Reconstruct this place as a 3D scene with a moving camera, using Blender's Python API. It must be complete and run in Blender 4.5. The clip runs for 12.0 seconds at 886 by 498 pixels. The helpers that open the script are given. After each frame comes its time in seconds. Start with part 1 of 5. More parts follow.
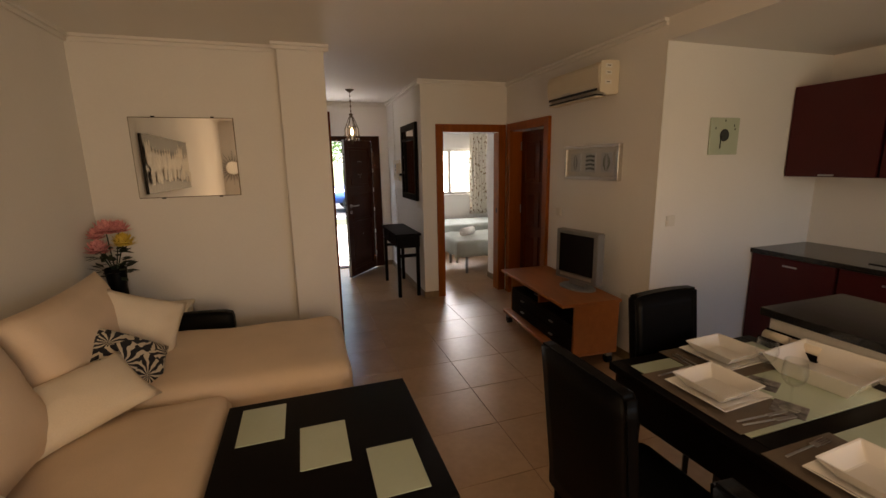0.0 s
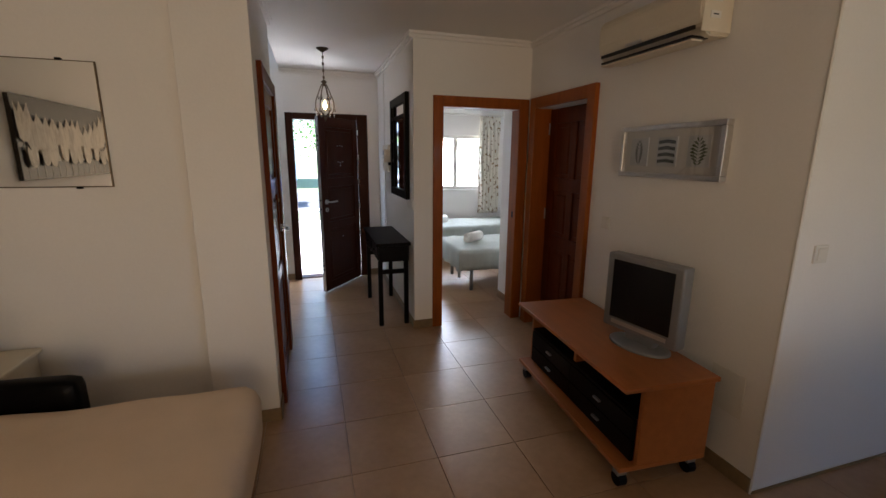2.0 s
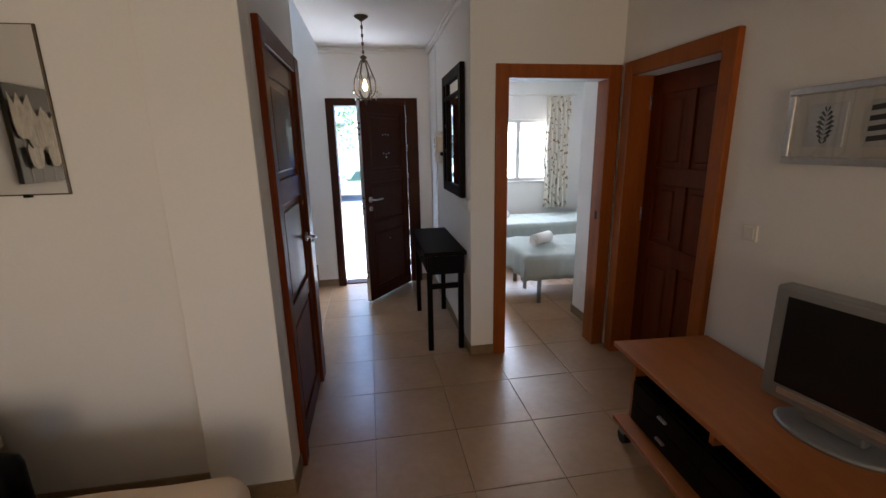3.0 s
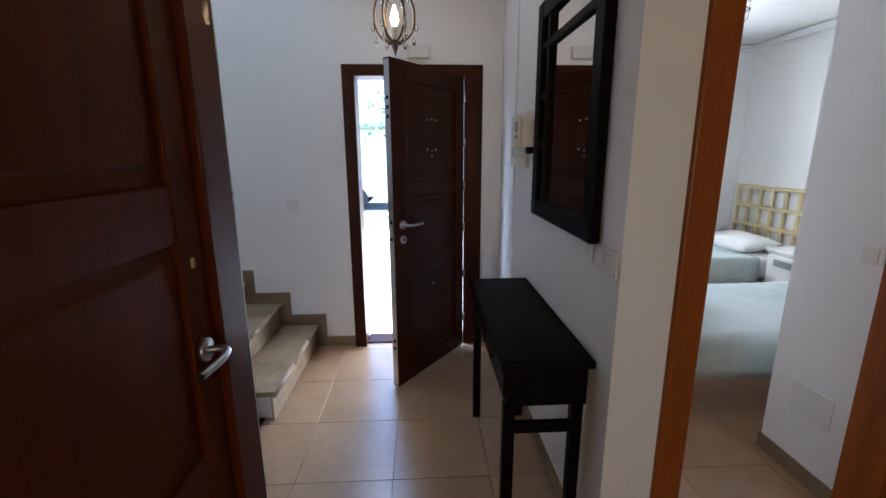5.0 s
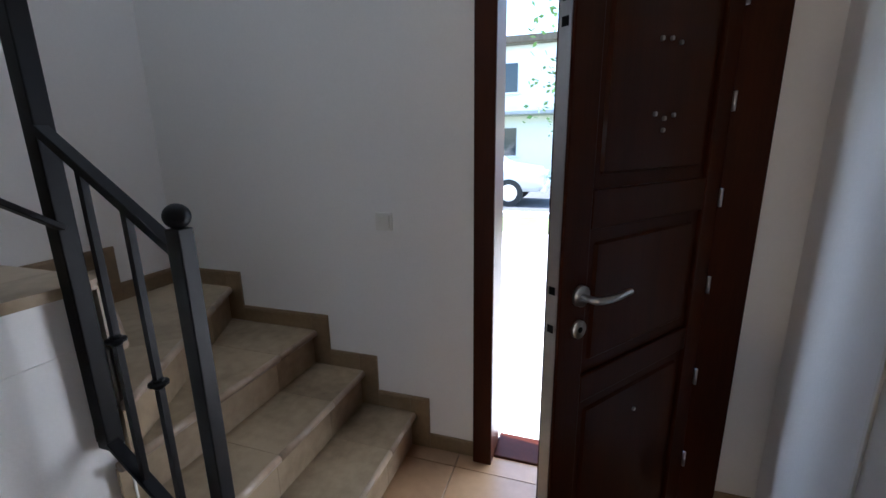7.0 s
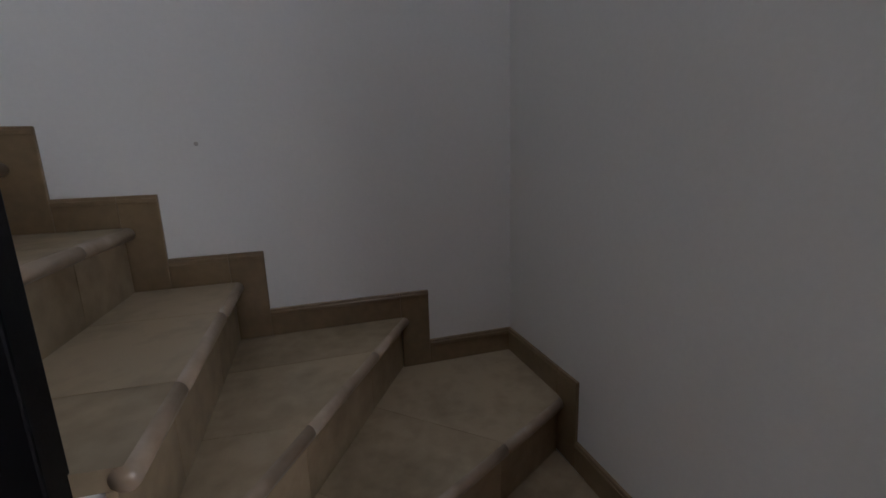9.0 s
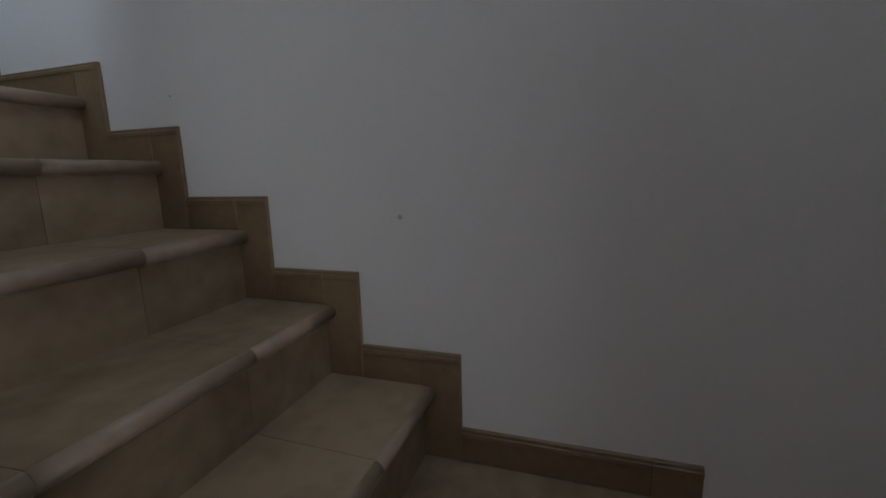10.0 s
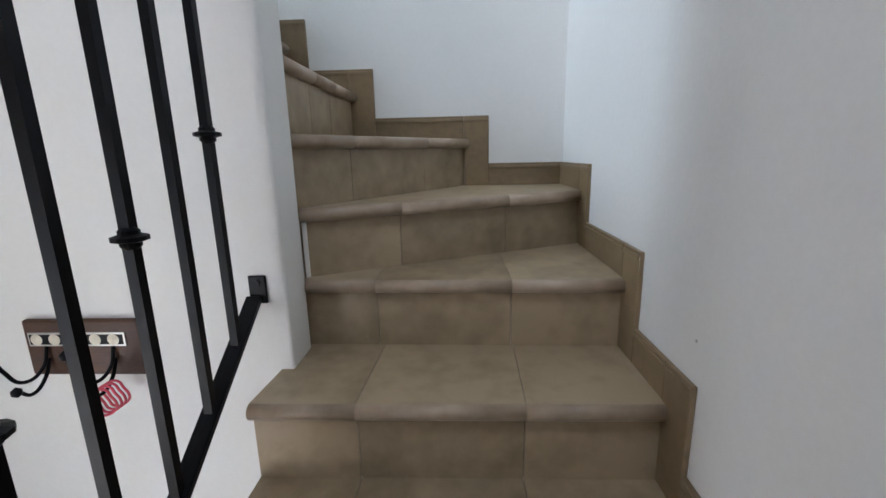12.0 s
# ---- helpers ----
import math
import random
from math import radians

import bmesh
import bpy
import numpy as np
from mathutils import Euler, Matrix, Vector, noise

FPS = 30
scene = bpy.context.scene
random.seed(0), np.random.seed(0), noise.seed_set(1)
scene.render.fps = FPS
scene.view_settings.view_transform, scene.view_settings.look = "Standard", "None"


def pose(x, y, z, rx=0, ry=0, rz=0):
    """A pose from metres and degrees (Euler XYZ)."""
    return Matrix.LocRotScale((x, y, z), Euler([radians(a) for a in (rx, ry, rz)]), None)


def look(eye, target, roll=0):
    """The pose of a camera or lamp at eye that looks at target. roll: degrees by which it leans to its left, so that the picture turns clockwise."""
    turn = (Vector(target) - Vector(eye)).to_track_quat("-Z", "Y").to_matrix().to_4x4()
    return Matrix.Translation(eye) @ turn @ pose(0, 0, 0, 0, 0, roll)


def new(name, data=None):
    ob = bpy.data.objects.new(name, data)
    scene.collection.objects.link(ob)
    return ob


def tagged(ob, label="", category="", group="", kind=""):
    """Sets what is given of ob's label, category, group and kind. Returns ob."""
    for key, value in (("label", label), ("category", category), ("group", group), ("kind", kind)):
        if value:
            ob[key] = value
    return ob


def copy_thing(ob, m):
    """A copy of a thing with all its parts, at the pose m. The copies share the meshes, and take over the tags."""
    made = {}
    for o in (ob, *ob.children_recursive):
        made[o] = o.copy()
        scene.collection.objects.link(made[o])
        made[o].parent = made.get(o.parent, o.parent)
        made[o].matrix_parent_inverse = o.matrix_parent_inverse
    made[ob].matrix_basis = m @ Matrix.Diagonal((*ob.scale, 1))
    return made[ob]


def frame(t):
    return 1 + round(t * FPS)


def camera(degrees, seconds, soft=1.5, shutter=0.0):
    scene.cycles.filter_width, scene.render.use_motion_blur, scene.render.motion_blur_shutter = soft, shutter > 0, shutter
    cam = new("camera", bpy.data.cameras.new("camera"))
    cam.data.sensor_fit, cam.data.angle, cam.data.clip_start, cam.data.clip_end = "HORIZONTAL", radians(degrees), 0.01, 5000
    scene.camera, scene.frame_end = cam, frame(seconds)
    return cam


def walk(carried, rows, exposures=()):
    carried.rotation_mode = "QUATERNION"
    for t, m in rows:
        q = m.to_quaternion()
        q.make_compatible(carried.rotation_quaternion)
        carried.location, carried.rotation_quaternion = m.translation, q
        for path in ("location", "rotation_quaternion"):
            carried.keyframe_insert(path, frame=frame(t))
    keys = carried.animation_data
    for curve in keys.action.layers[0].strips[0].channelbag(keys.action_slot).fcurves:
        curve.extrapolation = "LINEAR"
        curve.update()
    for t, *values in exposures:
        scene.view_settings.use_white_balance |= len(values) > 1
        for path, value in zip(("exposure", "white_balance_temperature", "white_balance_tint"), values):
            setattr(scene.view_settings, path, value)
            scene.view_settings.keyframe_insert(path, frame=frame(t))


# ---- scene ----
cam = camera(92.4, 12.0)
PATH = [
    (0, (0.413, 0.13, 1.613), (1.023, 1.995, 1.222), -1.1),
    (0.5, (0.506, 0.411, 1.605), (1.155, 2.243, 1.135), -1.2),
    (1, (0.623, 0.715, 1.611), (1.242, 2.569, 1.189), -0.7),
    (1.5, (0.741, 1.038, 1.584), (1.382, 2.89, 1.182), -0.2),
    (2, (0.916, 1.348, 1.568), (1.49, 3.216, 1.141), 0.5),
    (2.5, (1.028, 1.689, 1.551), (1.45, 3.579, 1.052), -0.2),
    (3, (1.091, 2.087, 1.554), (1.402, 4.006, 1.082), -1.1),
    (5, (1.183, 3.799, 1.473), (1.278, 5.747, 1.031), -0.3),
    (5.5, (1.167, 4.208, 1.471), (1.26, 6.162, 1.057), -1.3),
    (6, (1.176, 4.596, 1.462), (1.133, 6.551, 1.039), -0.9),
    (6.5, (1.145, 4.928, 1.44), (0.835, 6.851, 0.988), -0.5),
    (8.5, (0.544, 6.138, 1.408), (-1.056, 7.244, 0.942), -2.5),
    (9, (0.322, 6.279, 1.41), (-1.552, 6.843, 1.002), -1.9),
    (9.5, (0.064, 6.348, 1.437), (-1.914, 6.33, 1.139), -0.8),
    (10, (-0.144, 6.371, 1.572), (-2.016, 5.763, 1.217), -1.4),
    (10.5, (-0.359, 6.378, 1.718), (-1.702, 4.958, 1.289), -0.3),
    (11, (-0.459, 6.292, 1.834), (-1.204, 4.489, 1.412), 0.4),
    (11.5, (-0.529, 6.189, 1.967), (-0.797, 4.245, 1.579), -1.4),
    (12, (-0.613, 6.058, 2.106), (-0.531, 4.109, 1.668), -1.3),
]
walk(cam, [(t, look(eye, target, roll)) for t, eye, target, roll in PATH],
     [(0, 2.9, 6900, 17), (1.0, 2.92, 6350, 15), (2.0, 3.02, 5650, 13), (3.2, 3.25, 5300, 12), (5, 3.35, 5150, 11), (6, 3.55, 5150, 11), (6.6, 3.1, 5250, 11), (8.4, 2.0, 5800, 15), (9.5, 2.45, 5750, 13), (10, 1.95, 5750, 12), (10.5, 2.15, 5800, 12), (11, 2.8, 5650, 11), (11.5, 3.15, 5750, 12), (12, 3.1, 5850, 12)])


# ---- light ----
SUN_EL, SUN_AZ = 52, 276          # elevation, direction the sun stands in (degrees clockwise from +y)
world = bpy.data.worlds.new("world")
scene.world = world
world.use_nodes = True
_sky = world.node_tree.nodes.new("ShaderNodeTexSky")
_sky.sky_type, _sky.sun_disc = "NISHITA", False
_sky.sun_elevation, _sky.sun_rotation = radians(SUN_EL), radians(SUN_AZ)
world.node_tree.links.new(_sky.outputs[0], world.node_tree.nodes["Background"].inputs[0])
world.node_tree.nodes["Background"].inputs[1].default_value = 0.15
sun = new("sun", bpy.data.lights.new("sun", "SUN"))
sun.data.energy, sun.data.angle, sun.data.color = 5.0, radians(0.5), (1, 0.95, 0.87)
_d = Vector((math.sin(radians(SUN_AZ)) * math.cos(radians(SUN_EL)), math.cos(radians(SUN_AZ)) * math.cos(radians(SUN_EL)), math.sin(radians(SUN_EL))))
sun.matrix_world = look(_d * 30, (0, 0, 0))


def area_lamp(name, eye, target, sx, sy, power, color):
    lamp = new(name, bpy.data.lights.new(name, "AREA"))
    lamp.data.shape, lamp.data.size, lamp.data.size_y = "RECTANGLE", sx, sy
    lamp.data.energy, lamp.data.color = power, color
    lamp.matrix_world = look(eye, target)
    return lamp


# warm fill lamp added out of view, before the blocked patio opening
area_lamp("patio_fill", (1.1, -1.98, 1.1), (0.8, 0, 1.08), 1.7, 2.0, 7.2, (1, 0.72, 0.42))
# cool fill lamp in an assumed kitchen window, never in view
area_lamp("kitchen_fill", (3.5, -1.98, 1.5), (3.5, 0, 1.1), 0.9, 0.6, 0.6, (0.6, 0.8, 1))
area_lamp("bedroom_daylight", (3.34, 8.66, 1.45), (3.2, 7, 1.0), 1.0, 0.85, 5.5, (1, 0.96, 0.9))
# unseen lamp upstairs for the bluish light; the wall behind has no opening
area_lamp("landing_fill", (1.72, 4.66, 3.7), (-0.6, 4.7, 2.6), 0.5, 1.3, 6.6, (0.75, 0.9, 1))
# lamp hidden outside above the door head, boosts daylight on the hall floor
area_lamp("front_door_fill", (0.9, 7.32, 2.3), (0.9, 6.5, 0.3), 0.5, 0.3, 4, (0.82, 0.91, 1))
# second unseen lamp brightening hook wall and flights; no window is built here
area_lamp("stair_fill", (-0.1, 6.9, 4.3), (-0.1, 5.2, 2.2), 0.9, 0.9, 4.0, (0.9, 0.95, 1))

# ---- materials ----


def mat(name, color, rough=0.6, metal=0.0, vary=0.12, scale=6.0, fine=60.0, bump=0.0, coat=0.0, per_object=0.0, spec=0.5, stretch=(1, 1, 1), second=None):
    m = bpy.data.materials.new(name)
    m.use_nodes = True
    nt = m.node_tree
    b = nt.nodes["Principled BSDF"]
    b.inputs["Roughness"].default_value, b.inputs["Metallic"].default_value = rough, metal
    b.inputs["Coat Weight"].default_value, b.inputs["Specular IOR Level"].default_value = coat, spec
    co = nt.nodes.new("ShaderNodeTexCoord")
    mp = nt.nodes.new("ShaderNodeMapping")
    mp.inputs["Scale"].default_value = stretch
    nt.links.new(co.outputs["Object"], mp.inputs[0])
    n1, n2 = nt.nodes.new("ShaderNodeTexNoise"), nt.nodes.new("ShaderNodeTexNoise")
    n1.inputs["Scale"].default_value, n2.inputs["Scale"].default_value = scale, fine
    n1.inputs["Detail"].default_value, n2.inputs["Detail"].default_value = 5, 3
    for n in (n1, n2):
        nt.links.new(mp.outputs[0], n.inputs["Vector"])
    mixn = nt.nodes.new("ShaderNodeMath")
    mixn.operation = "MULTIPLY_ADD"
    nt.links.new(n2.outputs["Fac"], mixn.inputs[0])
    mixn.inputs[1].default_value = 0.4
    sc = nt.nodes.new("ShaderNodeMath")
    sc.operation = "MULTIPLY"
    sc.inputs[1].default_value = 0.6
    nt.links.new(n1.outputs["Fac"], sc.inputs[0])
    nt.links.new(sc.outputs[0], mixn.inputs[2])
    fac = mixn.outputs[0]
    if per_object:
        oi = nt.nodes.new("ShaderNodeObjectInfo")
        ad = nt.nodes.new("ShaderNodeMath")
        ad.operation = "MULTIPLY_ADD"
        nt.links.new(oi.outputs["Random"], ad.inputs[0])
        ad.inputs[1].default_value = per_object
        nt.links.new(fac, ad.inputs[2])
        fac = ad.outputs[0]
    ramp = nt.nodes.new("ShaderNodeValToRGB")
    lo = [c * (1 - vary) for c in color]
    hi = [min(1, c * (1 + vary)) for c in (second or color)]
    ramp.color_ramp.elements[0].position, ramp.color_ramp.elements[1].position = 0.3, 0.7
    ramp.color_ramp.elements[0].color, ramp.color_ramp.elements[1].color = (*lo, 1), (*hi, 1)
    nt.links.new(fac, ramp.inputs[0])
    nt.links.new(ramp.outputs[0], b.inputs["Base Color"])
    if bump:
        bp = nt.nodes.new("ShaderNodeBump")
        bp.inputs["Strength"].default_value, bp.inputs["Distance"].default_value = bump, 0.004
        nt.links.new(n2.outputs["Fac"], bp.inputs["Height"])
        nt.links.new(bp.outputs[0], b.inputs["Normal"])
    return m


def glass(name, color=(1, 1, 1), rough=0.0, ior=1.45):
    m = bpy.data.materials.new(name)
    m.use_nodes = True
    b = m.node_tree.nodes["Principled BSDF"]
    b.inputs["Base Color"].default_value = (*color, 1)
    b.inputs["Transmission Weight"].default_value, b.inputs["Roughness"].default_value, b.inputs["IOR"].default_value = 1, rough, ior
    return m


def glow(name, color, strength):
    m = bpy.data.materials.new(name)
    m.use_nodes = True
    b = m.node_tree.nodes["Principled BSDF"]
    b.inputs["Emission Color"].default_value, b.inputs["Emission Strength"].default_value = (*color, 1), strength
    return m


PLASTER = mat("plaster", (0.8, 0.785, 0.76), 0.85, vary=0.03, scale=1.6, fine=90, bump=0.12)
CEILING = mat("ceiling_paint", (0.8, 0.785, 0.76), 0.9, vary=0.02, scale=1.5, fine=80, bump=0.05)
TILE = mat("floor_tile", (0.335, 0.203, 0.106), 0.29, spec=0.75, vary=0.1, scale=3.5, fine=25, bump=0.015, per_object=0.12, second=(0.38, 0.243, 0.137))
GROUT = mat("grout", (0.35, 0.27, 0.2), 0.9)
STEP = mat("stair_stone", (0.225, 0.165, 0.092), 0.36, vary=0.25, scale=5, fine=22, bump=0.03, per_object=0.2, second=(0.315, 0.243, 0.155))
NOSING = mat("nosing_stone", (0.26, 0.19, 0.125), 0.34, vary=0.18, scale=7, fine=30, bump=0.02, per_object=0.15, second=(0.34, 0.262, 0.19))
SKIRT = mat("skirting_tile", (0.22, 0.155, 0.085), 0.38, vary=0.2, scale=5, fine=40, per_object=0.15)
WOOD = mat("orange_wood", (0.27, 0.072, 0.007), 0.4, spec=0.16, vary=0.25, scale=3, fine=30, stretch=(6, 6, 0.5), coat=0.06)
MAHOG = mat("mahogany_door", (0.036, 0.007, 0.0016), 0.42, spec=0.12, vary=0.3, scale=3, fine=28, stretch=(6, 6, 0.5), coat=0.03)
REDWOOD = mat("red_brown_wood", (0.105, 0.02, 0.0018), 0.45, spec=0.06, vary=0.3, scale=3, fine=30, stretch=(6, 6, 0.5), coat=0.04)
BEECH = mat("cherry_veneer", (0.34, 0.115, 0.026), 0.4, vary=0.16, scale=3, fine=40, stretch=(6, 0.6, 6))
DARK = mat("wenge_stain", (0.003, 0.0017, 0.0014), 0.45, spec=0.07, vary=0.35, scale=3, fine=50, stretch=(6, 0.8, 6), bump=0.03)
BLACKLEA = mat("black_leather", (0.0018, 0.0015, 0.0018), 0.42, spec=0.1, vary=0.3, scale=8, fine=150, bump=0.15)
IRON = mat("black_iron", (0.003, 0.003, 0.004), 0.42, spec=0.15, vary=0.3, scale=10, fine=90, bump=0.05)
STEEL = mat("brushed_steel", (0.55, 0.55, 0.56), 0.3, metal=1, vary=0.08)
CHROME = mat("silver_frame", (0.6, 0.58, 0.55), 0.32, metal=0.9, vary=0.1, scale=12)
CREAM = mat("cream_fabric", (0.76, 0.61, 0.465), 0.92, vary=0.06, scale=5, fine=220, bump=0.25)
CREAM2 = mat("white_cushion_fabric", (0.78, 0.7, 0.58), 0.95, vary=0.06, scale=6, fine=160, bump=0.35)
WHITE = mat("white_plastic", (0.72, 0.7, 0.65), 0.45, vary=0.03)
ACW = mat("aged_cream_plastic", (0.68, 0.62, 0.5), 0.42, vary=0.04)
PORC = mat("white_porcelain", (0.82, 0.8, 0.77), 0.15, vary=0.01, coat=0.5)
FROST = mat("frosted_green_glass", (0.5, 0.58, 0.46), 0.18, vary=0.03, coat=0.4)
REDCAB = mat("dark_red_lacquer", (0.06, 0.005, 0.006), 0.35, spec=0.3, vary=0.12)
GRANITE = mat("black_granite", (0.012, 0.012, 0.013), 0.2, vary=0.7, scale=60, fine=250)
GLASS = glass("clear_glass")
THIN = bpy.data.materials.new("thin_drinking_glass")
THIN.use_nodes = True
_nt = THIN.node_tree
_mix, _clear, _gloss, _fr = (_nt.nodes.new("ShaderNode" + k) for k in ("MixShader", "BsdfTransparent", "BsdfGlossy", "LayerWeight"))
_clear.inputs[0].default_value = (0.985, 0.99, 0.988, 1)
_gloss.inputs["Roughness"].default_value = 0.03
_fr.inputs["Blend"].default_value = 0.07
_nt.links.new(_fr.outputs["Facing"], _mix.inputs[0])
_nt.links.new(_clear.outputs[0], _mix.inputs[1])
_nt.links.new(_gloss.outputs[0], _mix.inputs[2])
_nt.links.new(_mix.outputs[0], _nt.nodes["Material Output"].inputs[0])
MIRROR = mat("mirror_silver", (0.9, 0.9, 0.88), 0.02, metal=1, vary=0.0)
SCREEN = mat("dark_screen", (0.006, 0.006, 0.007), 0.25, vary=0.1)
GREYPL = mat("silver_plastic", (0.27, 0.275, 0.28), 0.4, metal=0.5, vary=0.05)
SPREAD = mat("pale_aqua_bedspread", (0.43, 0.48, 0.46), 0.92, vary=0.08, scale=6, fine=120, bump=0.4)
SHEET = mat("white_linen", (0.8, 0.79, 0.76), 0.93, vary=0.03, bump=0.3)
BRASS = mat("aged_brass", (0.5, 0.38, 0.16), 0.35, metal=0.9, vary=0.2)
BRONZE = mat("dark_bronze", (0.12, 0.09, 0.06), 0.4, metal=0.9, vary=0.3)


# ---- building helpers ----


def thing(name, label, category, group="", kind=""):
    return tagged(new(name), label, category, group, kind)


def obj(name, bm, material, parent=None, smooth=False):
    me = bpy.data.meshes.new(name)
    bm.to_mesh(me)
    bm.free()
    me.materials.append(material)
    if smooth:
        me.polygons.foreach_set("use_smooth", [True] * len(me.polygons))
    ob = new(name, me)
    if parent:
        ob.parent = parent
    return ob


def part(name, bm, material, parent, label="", smooth=False):
    return tagged(obj(name, bm, material, parent, smooth), label)


def boxes(*specs, bevel=0.0, seg=2, turn=None):
    """One bmesh of boxes (x0, x1, y0, y1, z0, z1), each with rounded edges."""
    bm = bmesh.new()
    for x0, x1, y0, y1, z0, z1 in specs:
        g = bmesh.ops.create_cube(bm, size=1, matrix=Matrix.Translation(((x0 + x1) / 2, (y0 + y1) / 2, (z0 + z1) / 2)) @ Matrix.Diagonal((abs(x1 - x0), abs(y1 - y0), abs(z1 - z0), 1)))
        if bevel:
            es = list({e for v in g["verts"] for e in v.link_edges})
            bmesh.ops.bevel(bm, geom=es, offset=bevel, segments=seg, profile=0.5, affect="EDGES")
    if turn is not None:
        bmesh.ops.transform(bm, matrix=turn, verts=bm.verts)
    return bm


def prism(points, z0, z1, bevel=0.0):
    bm = bmesh.new()
    lo = [bm.verts.new((x, y, z0)) for x, y in points]
    f = bm.faces.new(lo)
    r = bmesh.ops.extrude_face_region(bm, geom=[f])
    bmesh.ops.translate(bm, vec=(0, 0, z1 - z0), verts=[v for v in r["geom"] if isinstance(v, bmesh.types.BMVert)])
    bmesh.ops.recalc_face_normals(bm, faces=bm.faces)
    if bevel:
        bmesh.ops.bevel(bm, geom=list(bm.edges), offset=bevel, segments=1, affect="EDGES")
    return bm


def rod(a, b, r, sides=10, square=False, bm=None, r2=None):
    bm = bm or bmesh.new()
    a, b = Vector(a), Vector(b)
    d = b - a
    m = Matrix.Translation((a + b) / 2) @ d.to_track_quat("Z", "Y").to_matrix().to_4x4()
    if square:
        up = Matrix.Rotation(0, 4, "Z")
        bmesh.ops.create_cube(bm, size=1, matrix=m @ up @ Matrix.Diagonal((2 * r, 2 * r, d.length, 1)))
    else:
        bmesh.ops.create_cone(bm, cap_ends=True, segments=sides, radius1=r, radius2=r if r2 is None else r2, depth=d.length, matrix=m)
    return bm


def lathe(profile, sides=24, at=(0, 0, 0)):
    """A turned shape from (radius, height) pairs."""
    bm = bmesh.new()
    rings = []
    for r, z in profile:
        rings.append([bm.verts.new((at[0] + r * math.cos(2 * math.pi * k / sides), at[1] + r * math.sin(2 * math.pi * k / sides), at[2] + z)) for k in range(sides)])
    for p, q in zip(rings, rings[1:]):
        for k in range(sides):
            bm.faces.new((p[k], p[(k + 1) % sides], q[(k + 1) % sides], q[k]))
    bm.faces.new(rings[0][::-1])
    bm.faces.new(rings[-1])
    return bm


def tube(name, points, r, material, parent):
    cu = bpy.data.curves.new(name, "CURVE")
    cu.dimensions, cu.bevel_depth, cu.bevel_resolution = "3D", r, 3
    sp = cu.splines.new("BEZIER")
    sp.bezier_points.add(len(points) - 1)
    for p, q in zip(sp.bezier_points, points):
        p.co, p.handle_left_type, p.handle_right_type = q, "AUTO", "AUTO"
    tmp = bpy.data.objects.new(name, cu)
    me = bpy.data.meshes.new_from_object(tmp)
    bpy.data.objects.remove(tmp)
    me.materials.clear()
    me.materials.append(material)
    me.polygons.foreach_set("use_smooth", [True] * len(me.polygons))
    ob = new(name, me)
    ob.parent = parent
    return ob


def pillow_bm(w, h, d, puff=0.55, seed=0, n=14):
    """A stuffed cushion, w by h, d thick, standing in the xz plane."""
    bm = bmesh.new()
    grid = {}
    for side in (1, -1):
        for i in range(n + 1):
            for j in range(n + 1):
                u, v = 2 * i / n - 1, 2 * j / n - 1
                edge = max(0.0, (1 - u * u) * (1 - v * v)) ** puff
                if side == -1 and (i in (0, n) or j in (0, n)):
                    grid[side, i, j] = grid[1, i, j]
                    continue
                pinch = 1 - 0.07 * (1 - abs(u) ** 2) * abs(v) ** 3
                pinch2 = 1 - 0.07 * (1 - abs(v) ** 2) * abs(u) ** 3
                wob = 0.08 * d * noise.noise((u * 2.1 + seed, v * 2.3, side * 3.0)) * edge
                grid[side, i, j] = bm.verts.new((u * w / 2 * pinch2, side * (edge * d / 2) + wob, v * h / 2 * pinch))
    for side in (1, -1):
        for i in range(n):
            for j in range(n):
                q = [grid[side, i, j], grid[side, i + 1, j], grid[side, i + 1, j + 1], grid[side, i, j + 1]]
                bm.faces.new(q if side == -1 else q[::-1])
    return bm


def soft_box(x0, x1, y0, y1, z0, z1, r=0.06, sag=0.015, seed=0, n=14):
    """An upholstered block: rounded edges, and a top that swells and sags."""
    bm = boxes((x0, x1, y0, y1, z0, z1))
    bmesh.ops.subdivide_edges(bm, edges=bm.edges, cuts=n, use_grid_fill=True)
    cx, cy, cz = (x0 + x1) / 2, (y0 + y1) / 2, (z0 + z1) / 2
    hx, hy, hz = (x1 - x0) / 2, (y1 - y0) / 2, (z1 - z0) / 2
    for v in bm.verts:
        p = [v.co.x - cx, v.co.y - cy, v.co.z - cz]
        inner = [max(-h + r, min(h - r, q)) for q, h in zip(p, (hx, hy, hz))]
        d = Vector([a - b for a, b in zip(p, inner)])
        if d.length > 1e-6:
            d = d.normalized() * r
        w = noise.noise((p[0] * 2.5 + seed, p[1] * 2.5, p[2] * 2.5)) * sag
        bul = 0.02 * (1 - (p[0] / hx) ** 2) * (1 - (p[1] / hy) ** 2) if p[2] > hz * 0.8 else 0
        v.co = (cx + inner[0] + d.x + w * 0.5, cy + inner[1] + d.y + w * 0.5, cz + inner[2] + d.z + (w + bul) * (1 if p[2] > 0 else 0))
    return bm


def structure(name, bm, material, label, category):
    return tagged(obj(name, bm, material), label, category, kind="structure")


